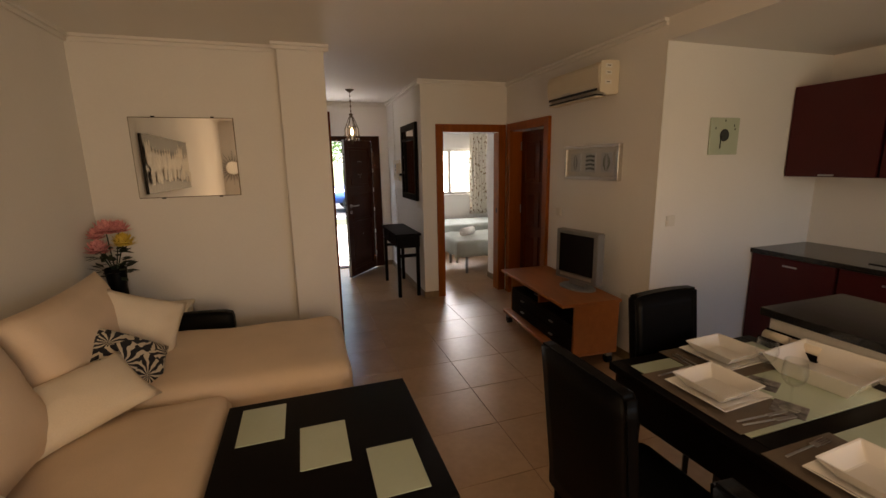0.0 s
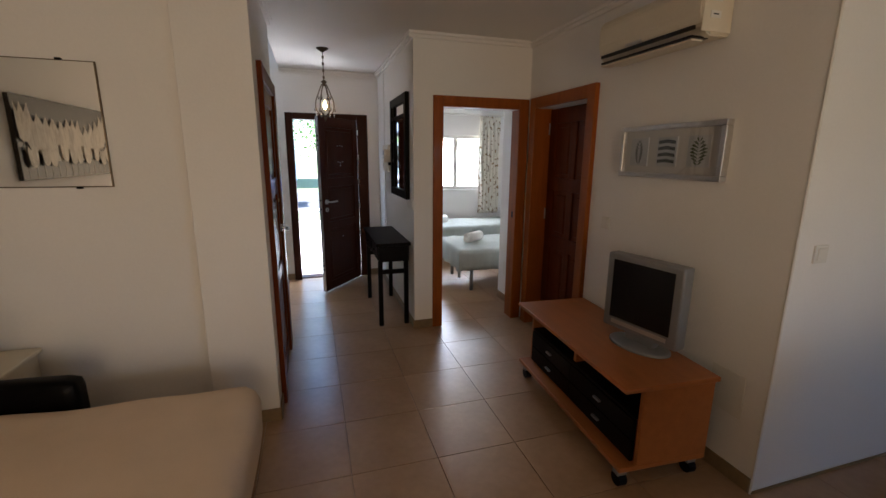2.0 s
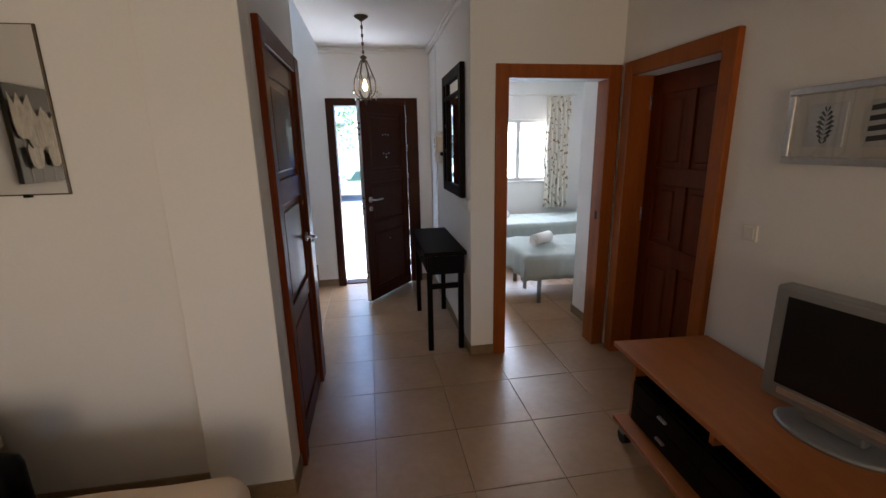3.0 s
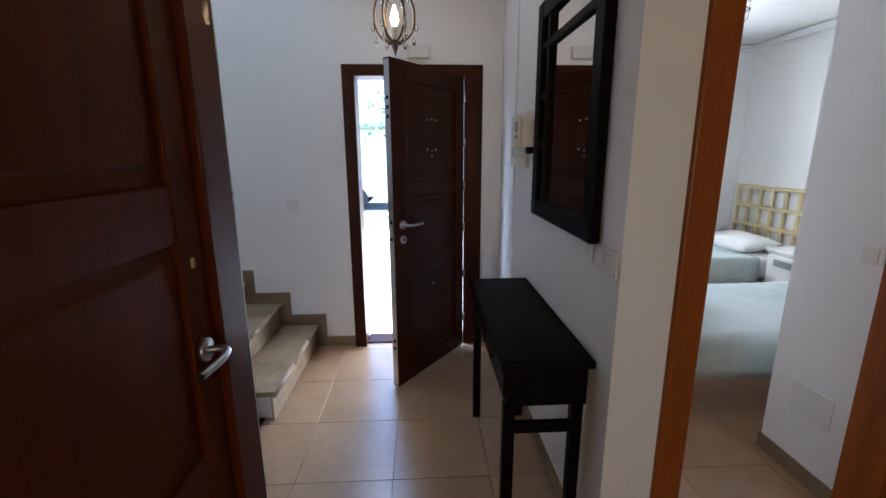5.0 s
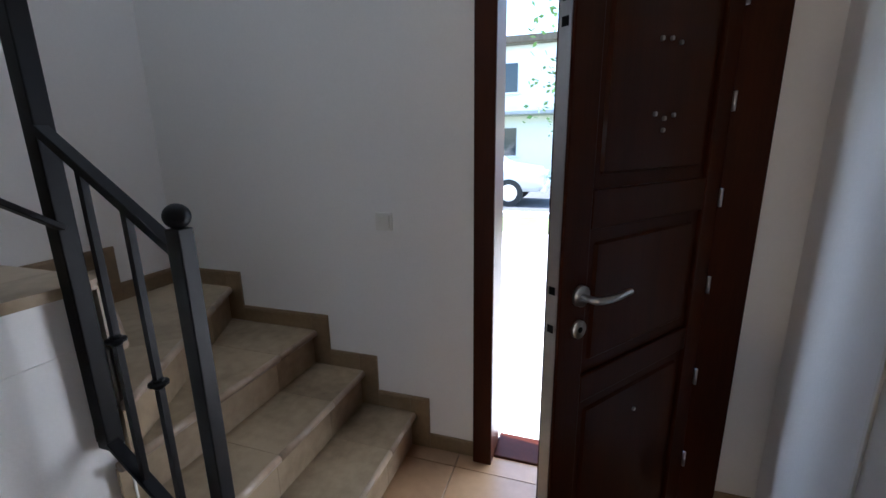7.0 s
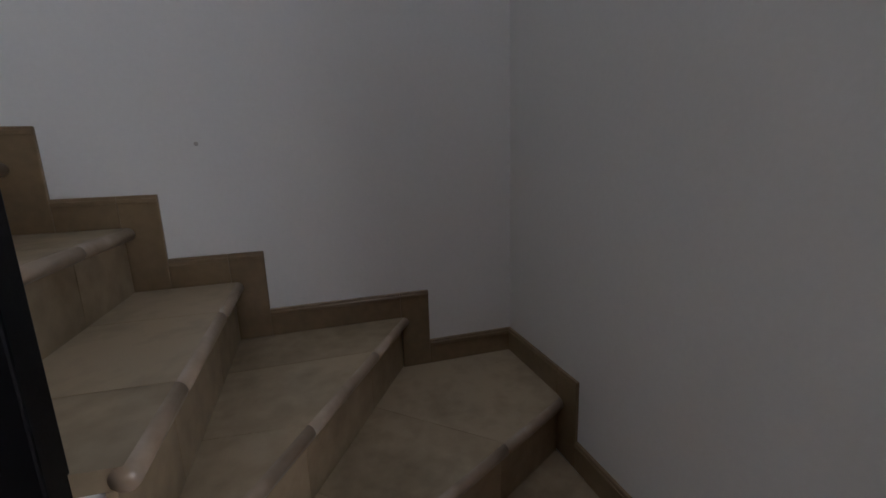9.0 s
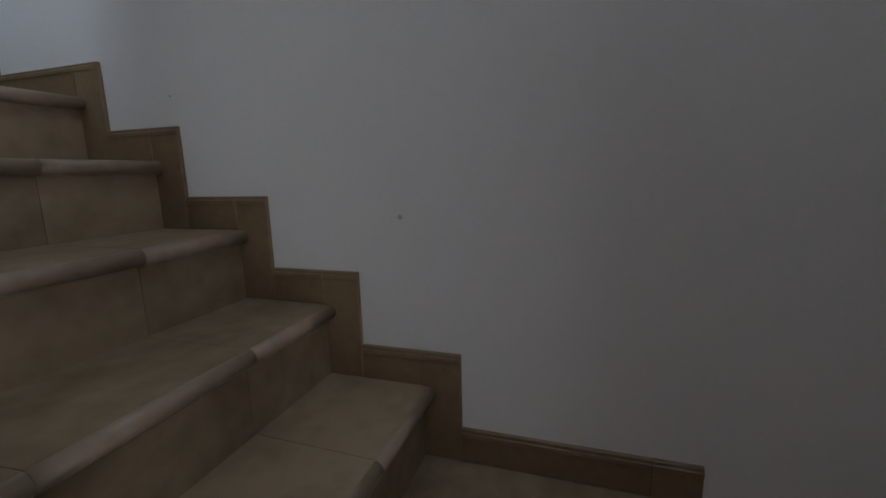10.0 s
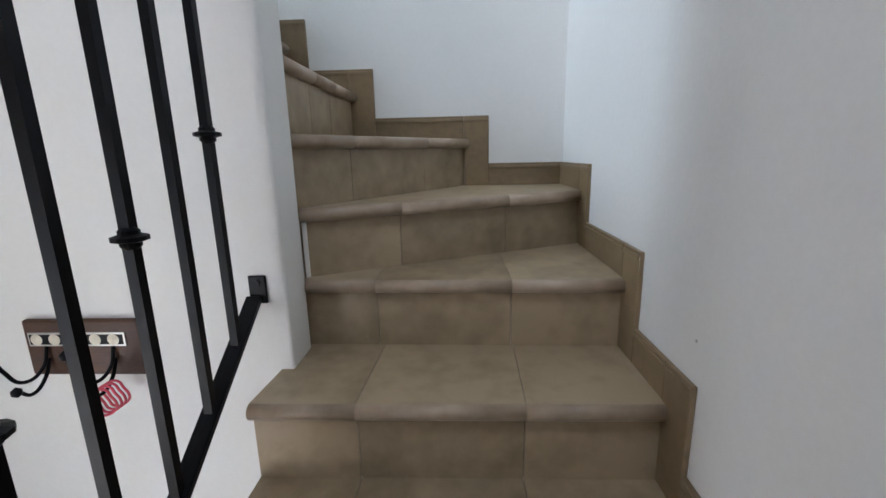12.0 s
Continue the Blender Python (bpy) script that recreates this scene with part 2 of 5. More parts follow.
# ---- the shell of the house ----
TOP = 2.55          # ceiling of living room, hall and bedroom
UP = 5.2            # ceiling of the stairwell
W = "matt white painted plaster wall"
structure("floor_slab", boxes((-2.0, 5.0, -2.2, 7.1, -0.2, -0.012), (1.7, 5.0, 7.1, 8.8, -0.2, -0.012)), GROUT, "screed and grout bed under the floor tiles", "floor")
structure("wall_living_left", boxes((-1.25, -1.07, -2.2, 3.95, 0, TOP + 0.2)), PLASTER, W, "wall")
structure("wall_mirror", boxes((-1.25, 0.5, 3.95, 4.341, 0, UP)), PLASTER, W, "wall")
structure("pillar", boxes((0.31, 0.66, 3.83, 3.95, 0, TOP), bevel=0.004), PLASTER, "square white plaster pillar at the wall's end", "pillar")
structure("wall_hall_left", boxes((0.5, 0.66, 3.95, 4.07, 0, 2.75), (0.5, 0.66, 4.07, 4.86, 2.0, 2.75), (0.5, 0.66, 4.86, 5.01, 0, 2.75), (0.5, 0.558, 5.01, 5.05, 0, 2.75)), PLASTER, W + " with a doorway", "wall")
structure("wall_cupboard_back", boxes((-0.22, 0.561, 5.04, 5.16, 0, UP), (0.5, 1.0, 5.09, 5.16, 2.8, UP), bevel=0.006), PLASTER, W, "wall")
structure("wall_stair_end", boxes((-1.25, -1.018, 4.341, 7.1, 0, UP)), PLASTER, W, "wall")
structure("wall_front", boxes((-1.25, 0.73, 6.93, 7.1, 0, UP), (0.73, 1.56, 6.93, 7.1, 2.0, UP), (1.56, 1.88, 6.93, 7.1, 0, UP)), PLASTER, W + " with the front doorway", "wall")
structure("wall_hall_right", boxes((1.76, 1.88, 5.09, 8.5, 0, UP)), PLASTER, W, "wall")
structure("wall_bedroom", boxes((1.76, 2.01, 4.97, 5.09, 0, TOP + 0.2), (2.01, 2.74, 4.97, 5.09, 1.98, TOP + 0.2), (2.74, 2.84, 4.97, 5.09, 0, TOP + 0.2)), PLASTER, W + " with the bedroom doorway", "wall")
structure("wall_tv", boxes((2.84, 3.0, 2.58, 4.06, 0, TOP + 0.2), (2.84, 3.0, 4.06, 4.82, 1.98, TOP + 0.2), (2.84, 3.0, 4.82, 5.09, 0, TOP + 0.2)), PLASTER, W + " with a doorway", "wall")
structure("wall_kitchen_side", boxes((3.0, 4.7, 2.58, 2.75, 0, TOP + 0.2)), PLASTER, W, "wall")
structure("wall_kitchen_right", boxes((4.52, 4.7, -2.2, 2.58, 0, TOP + 0.2)), PLASTER, W, "wall")
# both openings are assumed and out of view, placed for the fill lamps
structure("wall_back", boxes((-1.25, 0.25, -2.2, -2.02, 0, TOP + 0.2), (0.25, 1.95, -2.2, -2.02, 2.12, TOP + 0.2), (1.95, 2.9, -2.2, -2.02, 0, TOP + 0.2), (2.9, 4.1, -2.2, -2.02, 0, 1.2), (2.9, 4.1, -2.2, -2.02, 1.85, TOP + 0.2), (4.1, 4.7, -2.2, -2.02, 0, TOP + 0.2)), PLASTER, W + " with assumed, unseen openings for patio and kitchen light", "wall")
# slab added out of view so the blue sky doesn't light the living room
structure("patio_sky_blocker", boxes((0.2, 2.0, -2.3, -2.205, -0.01, 2.2), bevel=0.01), CREAM, "unseen cream slab added to keep sky light out of the patio opening", "curtain")
structure("wall_passage", boxes((2.89, 3.03, 5.09, 5.62, 0, TOP + 0.2)), PLASTER, W, "wall")
structure("wall_bedroom_inner", boxes((3.03, 4.9, 5.48, 5.62, 0, TOP + 0.2)), PLASTER, W, "wall")
structure("wall_bedroom_right", boxes((4.75, 4.9, 5.62, 8.5, 0, TOP + 0.2)), PLASTER, W, "wall")
structure("wall_bedroom_far", boxes((1.76, 2.82, 8.5, 8.7, 0, TOP + 0.2), (2.82, 3.86, 8.5, 8.7, 0, 1.0), (2.82, 3.86, 8.5, 8.7, 1.92, TOP + 0.2), (3.86, 4.9, 8.5, 8.7, 0, TOP + 0.2)), PLASTER, W + " with a window opening", "wall")
structure("ceiling_living", boxes((-1.25, 2.84, -2.2, 3.95, TOP, TOP + 0.2), (0.66, 2.84, 3.95, 5.0, TOP, TOP + 0.2)), CEILING, "flat white painted ceiling", "ceiling")
structure("ceiling_hall", boxes((0.62, 1.76, 5.0, 6.93, TOP, TOP + 0.25)), CEILING, "flat white painted ceiling of the hall", "ceiling")
structure("ceiling_kitchen", boxes((2.84, 4.7, -2.2, 2.58, 2.405, TOP + 0.2)), CEILING, "lowered white ceiling above the kitchen", "ceiling")
structure("ceiling_bedroom", boxes((1.76, 4.9, 5.09, 8.7, TOP + 0.01, TOP + 0.2)), CEILING, "flat white painted ceiling of the bedroom", "ceiling")
structure("ceiling_stairwell", boxes((-1.25, 1.9, 3.95, 7.1, UP, UP + 0.2)), CEILING, "flat white painted ceiling of the stairwell", "ceiling")
structure("landing_floor", boxes((0.3, 1.88, 4.341, 4.97, 2.755, 2.82)), STEP, "beige tiled landing floor upstairs", "floor")
structure("wall_landing", boxes((0.5, 1.88, 4.2, 4.341, 2.76, UP), (1.76, 1.88, 4.341, 4.97, 2.82, UP)), PLASTER, W, "wall")
structure("wall_upper", boxes((1.76, 1.88, 4.97, 5.09, TOP + 0.2, UP), (0.66, 1.88, 4.97, 5.09, TOP + 0.26, UP)), PLASTER, W, "wall")


def cornice(name, x0, x1, y0, y1, z=None, out=(0, 0)):
    """Plaster moulding in two rounded steps along a wall."""
    z = z or TOP
    a = boxes((x0, x1, y0, y1, z - 0.022, z), bevel=0.004)
    bx0, bx1, by0, by1 = x0, x1, y0, y1
    if out[0] > 0: bx1 -= 0.018
    if out[0] < 0: bx0 += 0.018
    if out[1] > 0: by1 -= 0.018
    if out[1] < 0: by0 += 0.018
    g = boxes((bx0, bx1, by0, by1, z - 0.05, z - 0.022), bevel=0.004)
    me = bpy.data.meshes.new("tmp")
    g.to_mesh(me)
    g.free()
    a.from_mesh(me)
    bpy.data.meshes.remove(me)
    structure(name, a, CEILING, "white plaster cornice moulding under the ceiling", "cornice")


cornice("trim_cornice", -1.07, -1.03, -2.0, 3.95, out=(1, 0))
cornice("trim_cornice", -1.03, 0.27, 3.91, 3.95, out=(0, -1))
cornice("trim_cornice", 0.27, 0.70, 3.79, 3.83, out=(0, -1))
cornice("trim_cornice", 0.66, 0.70, 3.83, 5.01, out=(1, 0))
cornice("trim_cornice", 2.80, 2.84, 2.58, 4.97, out=(-1, 0))
cornice("trim_cornice", 1.72, 2.80, 4.93, 4.97, out=(0, -1))
cornice("trim_cornice", 1.72, 1.76, 4.97, 6.93, out=(-1, 0))
cornice("trim_cornice", 0.62, 1.72, 6.89, 6.93, out=(0, -1))
cornice("trim_cornice", 1.88, 4.75, 8.40, 8.5, out=(0, -1))
cornice("trim_cornice", 4.65, 4.75, 5.62, 8.4, out=(-1, 0))


def skirting(specs):
    for s in specs:
        ob = structure("baseboard", boxes(s, bevel=0.003, seg=1), SKIRT, "beige ceramic skirting tile along the wall's foot", "baseboard")


skirting([(-1.07, 0.31, 3.94, 3.95, 0, 0.08), (0.305, 0.668, 3.82, 3.83, 0, 0.08), (0.66, 0.67, 3.83, 4.0, 0, 0.08), (0.66, 0.67, 4.945, 5.01, 0, 0.08),
          (2.83, 2.84, 2.58, 3.98, 0, 0.08), (1.75, 1.93, 4.96, 4.97, 0, 0.08), (1.75, 1.76, 4.97, 6.93, 0, 0.08), (0.43, 0.648, 6.92, 6.93, 0, 0.08),
          (1.619, 1.75, 6.92, 6.93, 0, 0.08), (2.88, 2.89, 5.1, 5.62, 0, 0.08), (2.88, 3.03, 5.62, 5.63, 0, 0.08), (-0.18, 0.56, 5.16, 5.17, 0, 0.08), (2.84, 3.9, 2.57, 2.58, 0, 0.012)])
# ---- doors ----


def door_frame(name, parts, material, label):
    root = thing(name, label, "door frame", kind="structure")
    for nm, s in parts:
        part(nm, boxes(s, bevel=0.005), material, root)
    return root


door_frame("door_1_frame", [("jamb", (0.65, 0.735, 6.89, 7.08, 0, 2.06)), ("jamb", (1.487, 1.617, 6.902, 6.945, 0, 2.06)), ("jamb_lining", (1.545, 1.562, 6.945, 7.08, 0, 2.0)), ("head", (0.735, 1.487, 6.893, 7.08, 1.985, 2.06)), ("threshold", (0.735, 1.545, 6.95, 7.12, -0.01, 0.012))], MAHOG, "dark mahogany frame round the front door")
door_frame("door_2_frame", [("jamb", (1.93, 2.02, 4.953, 5.105, 0, 2.07)), ("jamb", (2.73, 2.825, 4.953, 5.105, 0, 2.07)), ("head", (2.02, 2.73, 4.955, 5.103, 1.98, 2.07))], WOOD, "orange-brown wooden frame of the open bedroom doorway")
door_frame("door_3_frame", [("jamb", (2.805, 3.01, 3.98, 4.07, 0, 2.07)), ("jamb", (2.805, 3.01, 4.81, 4.9, 0, 2.07)), ("head", (2.807, 3.01, 4.07, 4.81, 1.98, 2.07))], WOOD, "orange-brown wooden frame of an inner door")
door_frame("door_4_frame", [("jamb", (0.502, 0.69, 4.0, 4.075, 0, 2.07)), ("jamb", (0.502, 0.69, 4.80, 4.94, 0, 2.07)), ("head", (0.502, 0.688, 4.075, 4.80, 1.98, 2.07))], REDWOOD, "red-brown wooden frame of the cupboard door")


def panelled_leaf(name, width, height, material, label, rows=((0.13, 0.72), (0.82, 1.22), (1.32, 1.9)), thick=0.045, cols=2):
    """A panelled leaf from x=0 to width, y across the thickness; rails and stiles proud of raised panels."""
    root = thing(name, label, "door", kind="structure")
    st = 0.1
    bm = boxes((0, st, 0, thick, 0, height), (width - st, width, 0, thick, 0, height), bevel=0.004)
    part("stile", bm, material, root)
    edges = [0.0] + [z for r in rows for z in r] + [height]
    for a, b in zip(edges[::2], edges[1::2]):
        part("rail", boxes((st, width - st, 0.001, thick - 0.001, a, b), bevel=0.004), material, root)
    span = (width - 2 * st - (cols - 1) * 0.08) / cols
    for a, b in rows:
        for c in range(cols):
            x0 = st + c * (span + 0.08)
            if c:
                part("stile", boxes((x0 - 0.08, x0, 0.001, thick - 0.001, a, b), bevel=0.003), material, root)
            part("panel", boxes((x0, x0 + span, 0.014, thick - 0.014, a, b)), material, root)
            part("panel_field", boxes((x0 + 0.035, x0 + span - 0.035, 0.006, thick - 0.006, a + 0.035, b - 0.035), bevel=0.007, seg=1), material, root)
    return root


def lever(parent, x, y, z, way, out, label="brushed steel lever handle", lock=True):
    """Handle at (x, y, z) on a face whose normal is out (+1 or -1 in y); the lever points along way in x."""
    h = part("handle", rod((x, y, z), (x, y + out * 0.012, z), 0.027, 20), STEEL, parent, label, True)
    tube("lever", [(x, y + out * 0.01, z), (x, y + out * 0.05, z), (x + way * 0.025, y + out * 0.062, z), (x + way * 0.13, y + out * 0.058, z)], 0.009, STEEL, h)
    if lock:
        part("keyhole_plate", rod((x, y, z - 0.09), (x, y + out * 0.01, z - 0.09), 0.024, 20), STEEL, parent, "round steel lock rose", True)
        part("key_slot", rod((x, y + out * 0.01, z - 0.09), (x, y + out * 0.0115, z - 0.09), 0.008, 12), IRON, parent)


# front door: hinged at the right jamb, standing half open into the hall
front = panelled_leaf("door_1", 0.757, 1.97, MAHOG, "dark mahogany front door standing half open into the hall", rows=((0.1, 0.72), (0.8, 1.2), (1.3, 1.86)), thick=0.05, cols=1)
part("lock_edge", boxes((0.757, 0.759, 0.008, 0.042, 0.01, 1.96)), STEEL, front, "steel multi-point lock strip on the edge")
for z in (0.25, 0.3, 0.95, 1.05, 1.65, 1.7, 1.75):
    part("lock_bolt", boxes((0.759, 0.7605, 0.016, 0.034, z, z + 0.02)), IRON, front)
for z in (0.2, 0.55, 0.9, 1.2, 1.5, 1.8):
    part("hinge", rod((0.0, 0.055, z), (0.0, 0.055, z + 0.06), 0.006, 10), STEEL, front, "steel hinge knuckle", True)
lever(front, 0.687, 0.05, 1.04, -1, 1)
for dx, z in ((0.34, 1.66), (0.385, 1.665), (0.43, 1.66), (0.34, 1.48), (0.385, 1.47), (0.43, 1.48), (0.385, 1.44), (0.385, 0.6)):
    part("stud", rod((dx, 0.049, z), (dx, 0.056, z), 0.006, 8), STEEL, front)
front.matrix_basis = pose(1.443, 6.9, 0.012, 0, 0, 180 + 52.4)

cup = panelled_leaf("door_4", 0.72, 1.965, REDWOOD, "closed red-brown panelled cupboard door in the hall", rows=((0.12, 0.68), (0.78, 1.28), (1.4, 1.86)), cols=1, thick=0.04)
lever(cup, 0.66, 0.0, 1.02, -1, -1, lock=False)
part("latch", boxes((0.654, 0.667, -0.006, 0, 1.215, 1.24), bevel=0.003), BRASS, cup, "small brass latch plate")
cup.matrix_basis = pose(0.67, 4.0775, 0.01, 0, 0, 90)

inner = panelled_leaf("door_3", 0.735, 1.965, REDWOOD, "closed dark wooden panelled inner door", rows=((0.15, 0.75), (0.87, 1.27), (1.38, 1.84)), cols=2)
inner.matrix_basis = pose(3.01, 4.0725, 0.01, 0, 0, 90)
part("hinge", rod((0.74, 0.05, 1.75), (0.74, 0.05, 1.85), 0.008, 10), STEEL, inner, "steel hinge knuckle", True)
part("hinge", rod((0.74, 0.05, 1.0), (0.74, 0.05, 1.1), 0.008, 10), STEEL, inner, "steel hinge knuckle", True)
tagged(new("strike_plate", None), "small dark strike plate in the jamb", "strike plate", kind="structure")
part("plate", boxes((2.728, 2.731, 5.0, 5.03, 1.0, 1.06)), IRON, bpy.data.objects["strike_plate"])

# ---- staircase ----
R = 0.18
X0, Y0, YF, XI = -1.018, 6.93, 4.341, -0.18     # end wall, front wall, far wall, inner edge of the second flight
NOSE = {1: ((0.36, 5.97), (0.366, Y0)), 2: ((0.095, 5.97), (0.105, Y0)), 3: ((-0.16, 5.97), (-0.15, Y0)),
        4: ((-0.15, 6.02), (-0.652, Y0)), 5: ((-0.155, 6.05), (X0, 6.557)), 6: ((-0.195, 6.06), (X0, 6.06)),
        7: ((-0.21, 5.812), (X0, 5.812)), 8: ((XI, 5.572), (X0, 5.572)), 9: ((XI, 5.318), (X0, 5.318)), 10: ((-0.2, 5.05), (X0, 5.07)),
        11: ((-0.22, 5.035), (X0, 4.655)), 12: ((-0.222, 5.037), (-0.663, YF)), 13: ((-0.215, 5.037), (-0.225, YF)), 14: ((0.02, 5.037), (0.02, YF)), 15: ((0.27, 5.037), (0.27, YF))}
stairs = thing("staircase", "winding staircase of beige stone-look tiles with rounded nosings", "stairs", kind="structure")


def lerp(a, b, t):
    return (a[0] + (b[0] - a[0]) * t, a[1] + (b[1] - a[1]) * t)


for n in range(1, 15):
    (i0, o0), (i1, o1) = NOSE[n], NOSE[n + 1]
    top = n * R
    d = Vector((o0[0] - i0[0], o0[1] - i0[1]))
    L = d.length
    d.normalize()
    back = Vector((-d.y, d.x))              # towards the upper steps
    d2 = Vector((o1[0] - i1[0], o1[1] - i1[1])).normalized()
    nback = Vector((-d2.y, d2.x))
    corner = {4: (X0, Y0), 11: (X0, YF)}.get(n)
    cuts = [0.0, max(0.12, (L - 0.62) / L) if L > 0.7 else 0.33, max(0.5, (L - 0.28) / L), 1.0]
    for a, b in zip(cuts, cuts[1:]):
        g = 0.0008 / L
        a2, b2 = a + (g if a else 0), b - (g if b < 1 else 0)
        over = 0.012
        q = [lerp(i0, o0, a2), lerp(i0, o0, b2)]
        if corner and b == 1.0:
            q.append(corner)
        q += [lerp(i1, o1, b2), lerp(i1, o1, a2)]
        q = [(x + back.x * 0.016, y + back.y * 0.016) if k < 2 else (x, y) if (x, y) == corner else (x + nback.x * 0.028, y + nback.y * 0.028) for k, (x, y) in enumerate(q)]
        part("tread_tile", prism(q, top - 0.03, top), STEP, stairs)
        p, e = lerp(i0, o0, a2), lerp(i0, o0, b2)
        bm = rod((p[0] + back.x * 0.017, p[1] + back.y * 0.017, top - 0.0175), (e[0] + back.x * 0.017, e[1] + back.y * 0.017, top - 0.0175), 0.0175, 12)
        part("nosing_tile", bm, NOSING, stairs, smooth=True)
        rp, re = Vector((*p, 0)) + Vector((*back, 0)) * 0.026, Vector((*e, 0)) + Vector((*back, 0)) * 0.026
        bb = Vector((*back, 0)) * 0.012
        part("riser_tile", prism([rp[:2], re[:2], (re + bb)[:2], (rp + bb)[:2]], top - R, top - 0.03), STEP, stairs)
    inn = [i0, o0] + ([corner] if corner else []) + [o1, i1]
    cx, cy = sum(p[0] for p in inn) / len(inn), sum(p[1] for p in inn) / len(inn)
    shift = [(x + back.x * 0.036, y + back.y * 0.036) if k < 2 else (x, y) if (x, y) == corner else (x + nback.x * 0.036, y + nback.y * 0.036) for k, (x, y) in enumerate(inn)]
    lim = []
    for x, y in shift:
        if n >= 6 and n < 12:
            x = min(x, -0.215)
        if n in (4, 5) and y < 6.3:
            x = min(x, -0.2)
        if n <= 3:
            y = max(y, 6.0)
        lim.append((x, y))
    part("step_core", prism(lim, 0 if n < 12 else top - 0.4, top - 0.031), PLASTER, stairs, "white plastered masonry core")
part("stringer", boxes((-0.24, -0.212, 5.16, 6.02, 0, 0.9)), PLASTER, stairs, "white plastered side of the flight")

SK = 0.085
runs = [("front", [(1, NOSE[1][1][0]), (2, NOSE[2][1][0]), (3, NOSE[3][1][0]), (4, NOSE[4][1][0])], X0),
        ("end", [(5, NOSE[5][1][1]), (6, 6.06), (7, 5.812), (8, 5.572), (9, 5.318), (10, 5.07), (11, NOSE[11][1][1])], YF),
        ("far", [(12, -0.663), (13, -0.225), (14, 0.02)], 0.27)]


def on_wall(run, a, b, z0, z1):
    lo, hi = min(a, b), max(a, b)
    return {"front": (lo, hi, Y0 - 0.011, Y0, z0, z1), "end": (X0, X0 + 0.011, lo, hi, z0, z1), "far": (lo, hi, YF, YF + 0.011, z0, z1)}[run]


def skirt_bm(run, a, b, z0, z1):
    """A skirting tile with a small rounded bead under its top edge."""
    x0, x1, y0, y1, _, _ = on_wall(run, a, b, z0, z1)
    bead = {"front": (x0, x1, y0 - 0.003, y0 + 0.001, z1 - 0.02, z1 - 0.008), "end": (x1 - 0.001, x1 + 0.003, y0, y1, z1 - 0.02, z1 - 0.008), "far": (x0, x1, y1 - 0.001, y1 + 0.003, z1 - 0.02, z1 - 0.008)}[run]
    return boxes((x0, x1, y0, y1, z0, z1), bead, bevel=0.0018, seg=1)


for run, marks, last in runs:
    sg = 1 if run == "far" else -1
    if run != "front":
        n0 = marks[0][0] - 1
        a = Y0 if run == "end" else X0
        part("skirting_tile", skirt_bm(run, a, marks[0][1] - sg * 0.065, n0 * R, n0 * R + SK), SKIRT, stairs)
    for k, (n, s) in enumerate(marks):
        e = marks[k + 1][1] - sg * 0.065 if k + 1 < len(marks) else last
        part("skirting_tile", skirt_bm(run, s - sg * 0.065, s + sg * 0.03, (n - 1) * R, n * R + SK), SKIRT, stairs)
        part("skirting_tile", skirt_bm(run, s + sg * 0.0305, e, n * R, n * R + SK), SKIRT, stairs)

# iron railing of the stairs
rail = thing("stair_railing", "black wrought-iron stair railing with knuckled balusters and ball newel", "railing")
RY, RX = 5.95, -0.15
part("newel", boxes((0.207, 0.247, RY - 0.02, RY + 0.02, 0, 1.255), bevel=0.003), IRON, rail)
part("newel_foot", boxes((0.182, 0.272, RY - 0.045, RY + 0.045, 0, 0.008), bevel=0.002), IRON, rail)
part("ball", lathe([(0.028 * math.sin(math.pi * k / 12) + 1e-4, -0.028 * math.cos(math.pi * k / 12)) for k in range(13)], 20, (0.227, RY, 1.281)), IRON, rail, smooth=True)
part("corner_post", boxes((-0.205, -0.16, RY - 0.005, RY + 0.04, 0.6, 2.32), bevel=0.003), IRON, rail)
part("wall_bracket", boxes((-0.24, -0.205, RY - 0.002, RY + 0.018, 0.615, 0.655), bevel=0.003), IRON, rail)


def bar(a, b, w, h):
    a, b = Vector(a), Vector(b)
    d = b - a
    side = Vector((0, 0, 1)).cross(d).normalized()
    up = d.cross(side).normalized()
    m = Matrix((side, up, d.normalized())).transposed().to_4x4()
    bm = bmesh.new()
    bmesh.ops.create_cube(bm, size=1, matrix=Matrix.Translation((a + b) / 2) @ m @ Matrix.Diagonal((w, h, d.length, 1)))
    bmesh.ops.bevel(bm, geom=list(bm.edges), offset=0.002, segments=1, affect="EDGES")
    return bm


def knuckle(x, y, z, parent):
    part("knuckle", lathe([(0.009, -0.016), (0.014, -0.011), (0.014, -0.006), (0.024, -0.003), (0.024, 0.003), (0.014, 0.006), (0.014, 0.011), (0.009, 0.016)], 12, (x, y, z)), IRON, parent)


part("handrail", bar((-0.15, RY, 1.472), (0.22, RY, 1.198), 0.034, 0.022), IRON, rail)
part("bottom_rail", bar((-0.15, RY, 0.632), (0.215, RY, 0.293), 0.034, 0.014), IRON, rail)
for x, kz in ((-0.045, 0.954), (0.076, 0.853)):
    t1, t2 = (x + 0.15) / 0.37, (x + 0.15) / 0.365
    b = part("baluster", boxes((x - 0.008, x + 0.008, RY - 0.008, RY + 0.008, 0.632 - 0.339 * t2, 1.472 - 0.274 * t1)), IRON, rail)
    knuckle(x, RY, kz, b)
part("handrail", bar((RX, RY, 2.22), (RX, 5.165, 2.765), 0.034, 0.022), IRON, rail)
part("bottom_rail", bar((RX, RY, 1.238), (RX, 5.168, 1.8), 0.034, 0.014), IRON, rail)
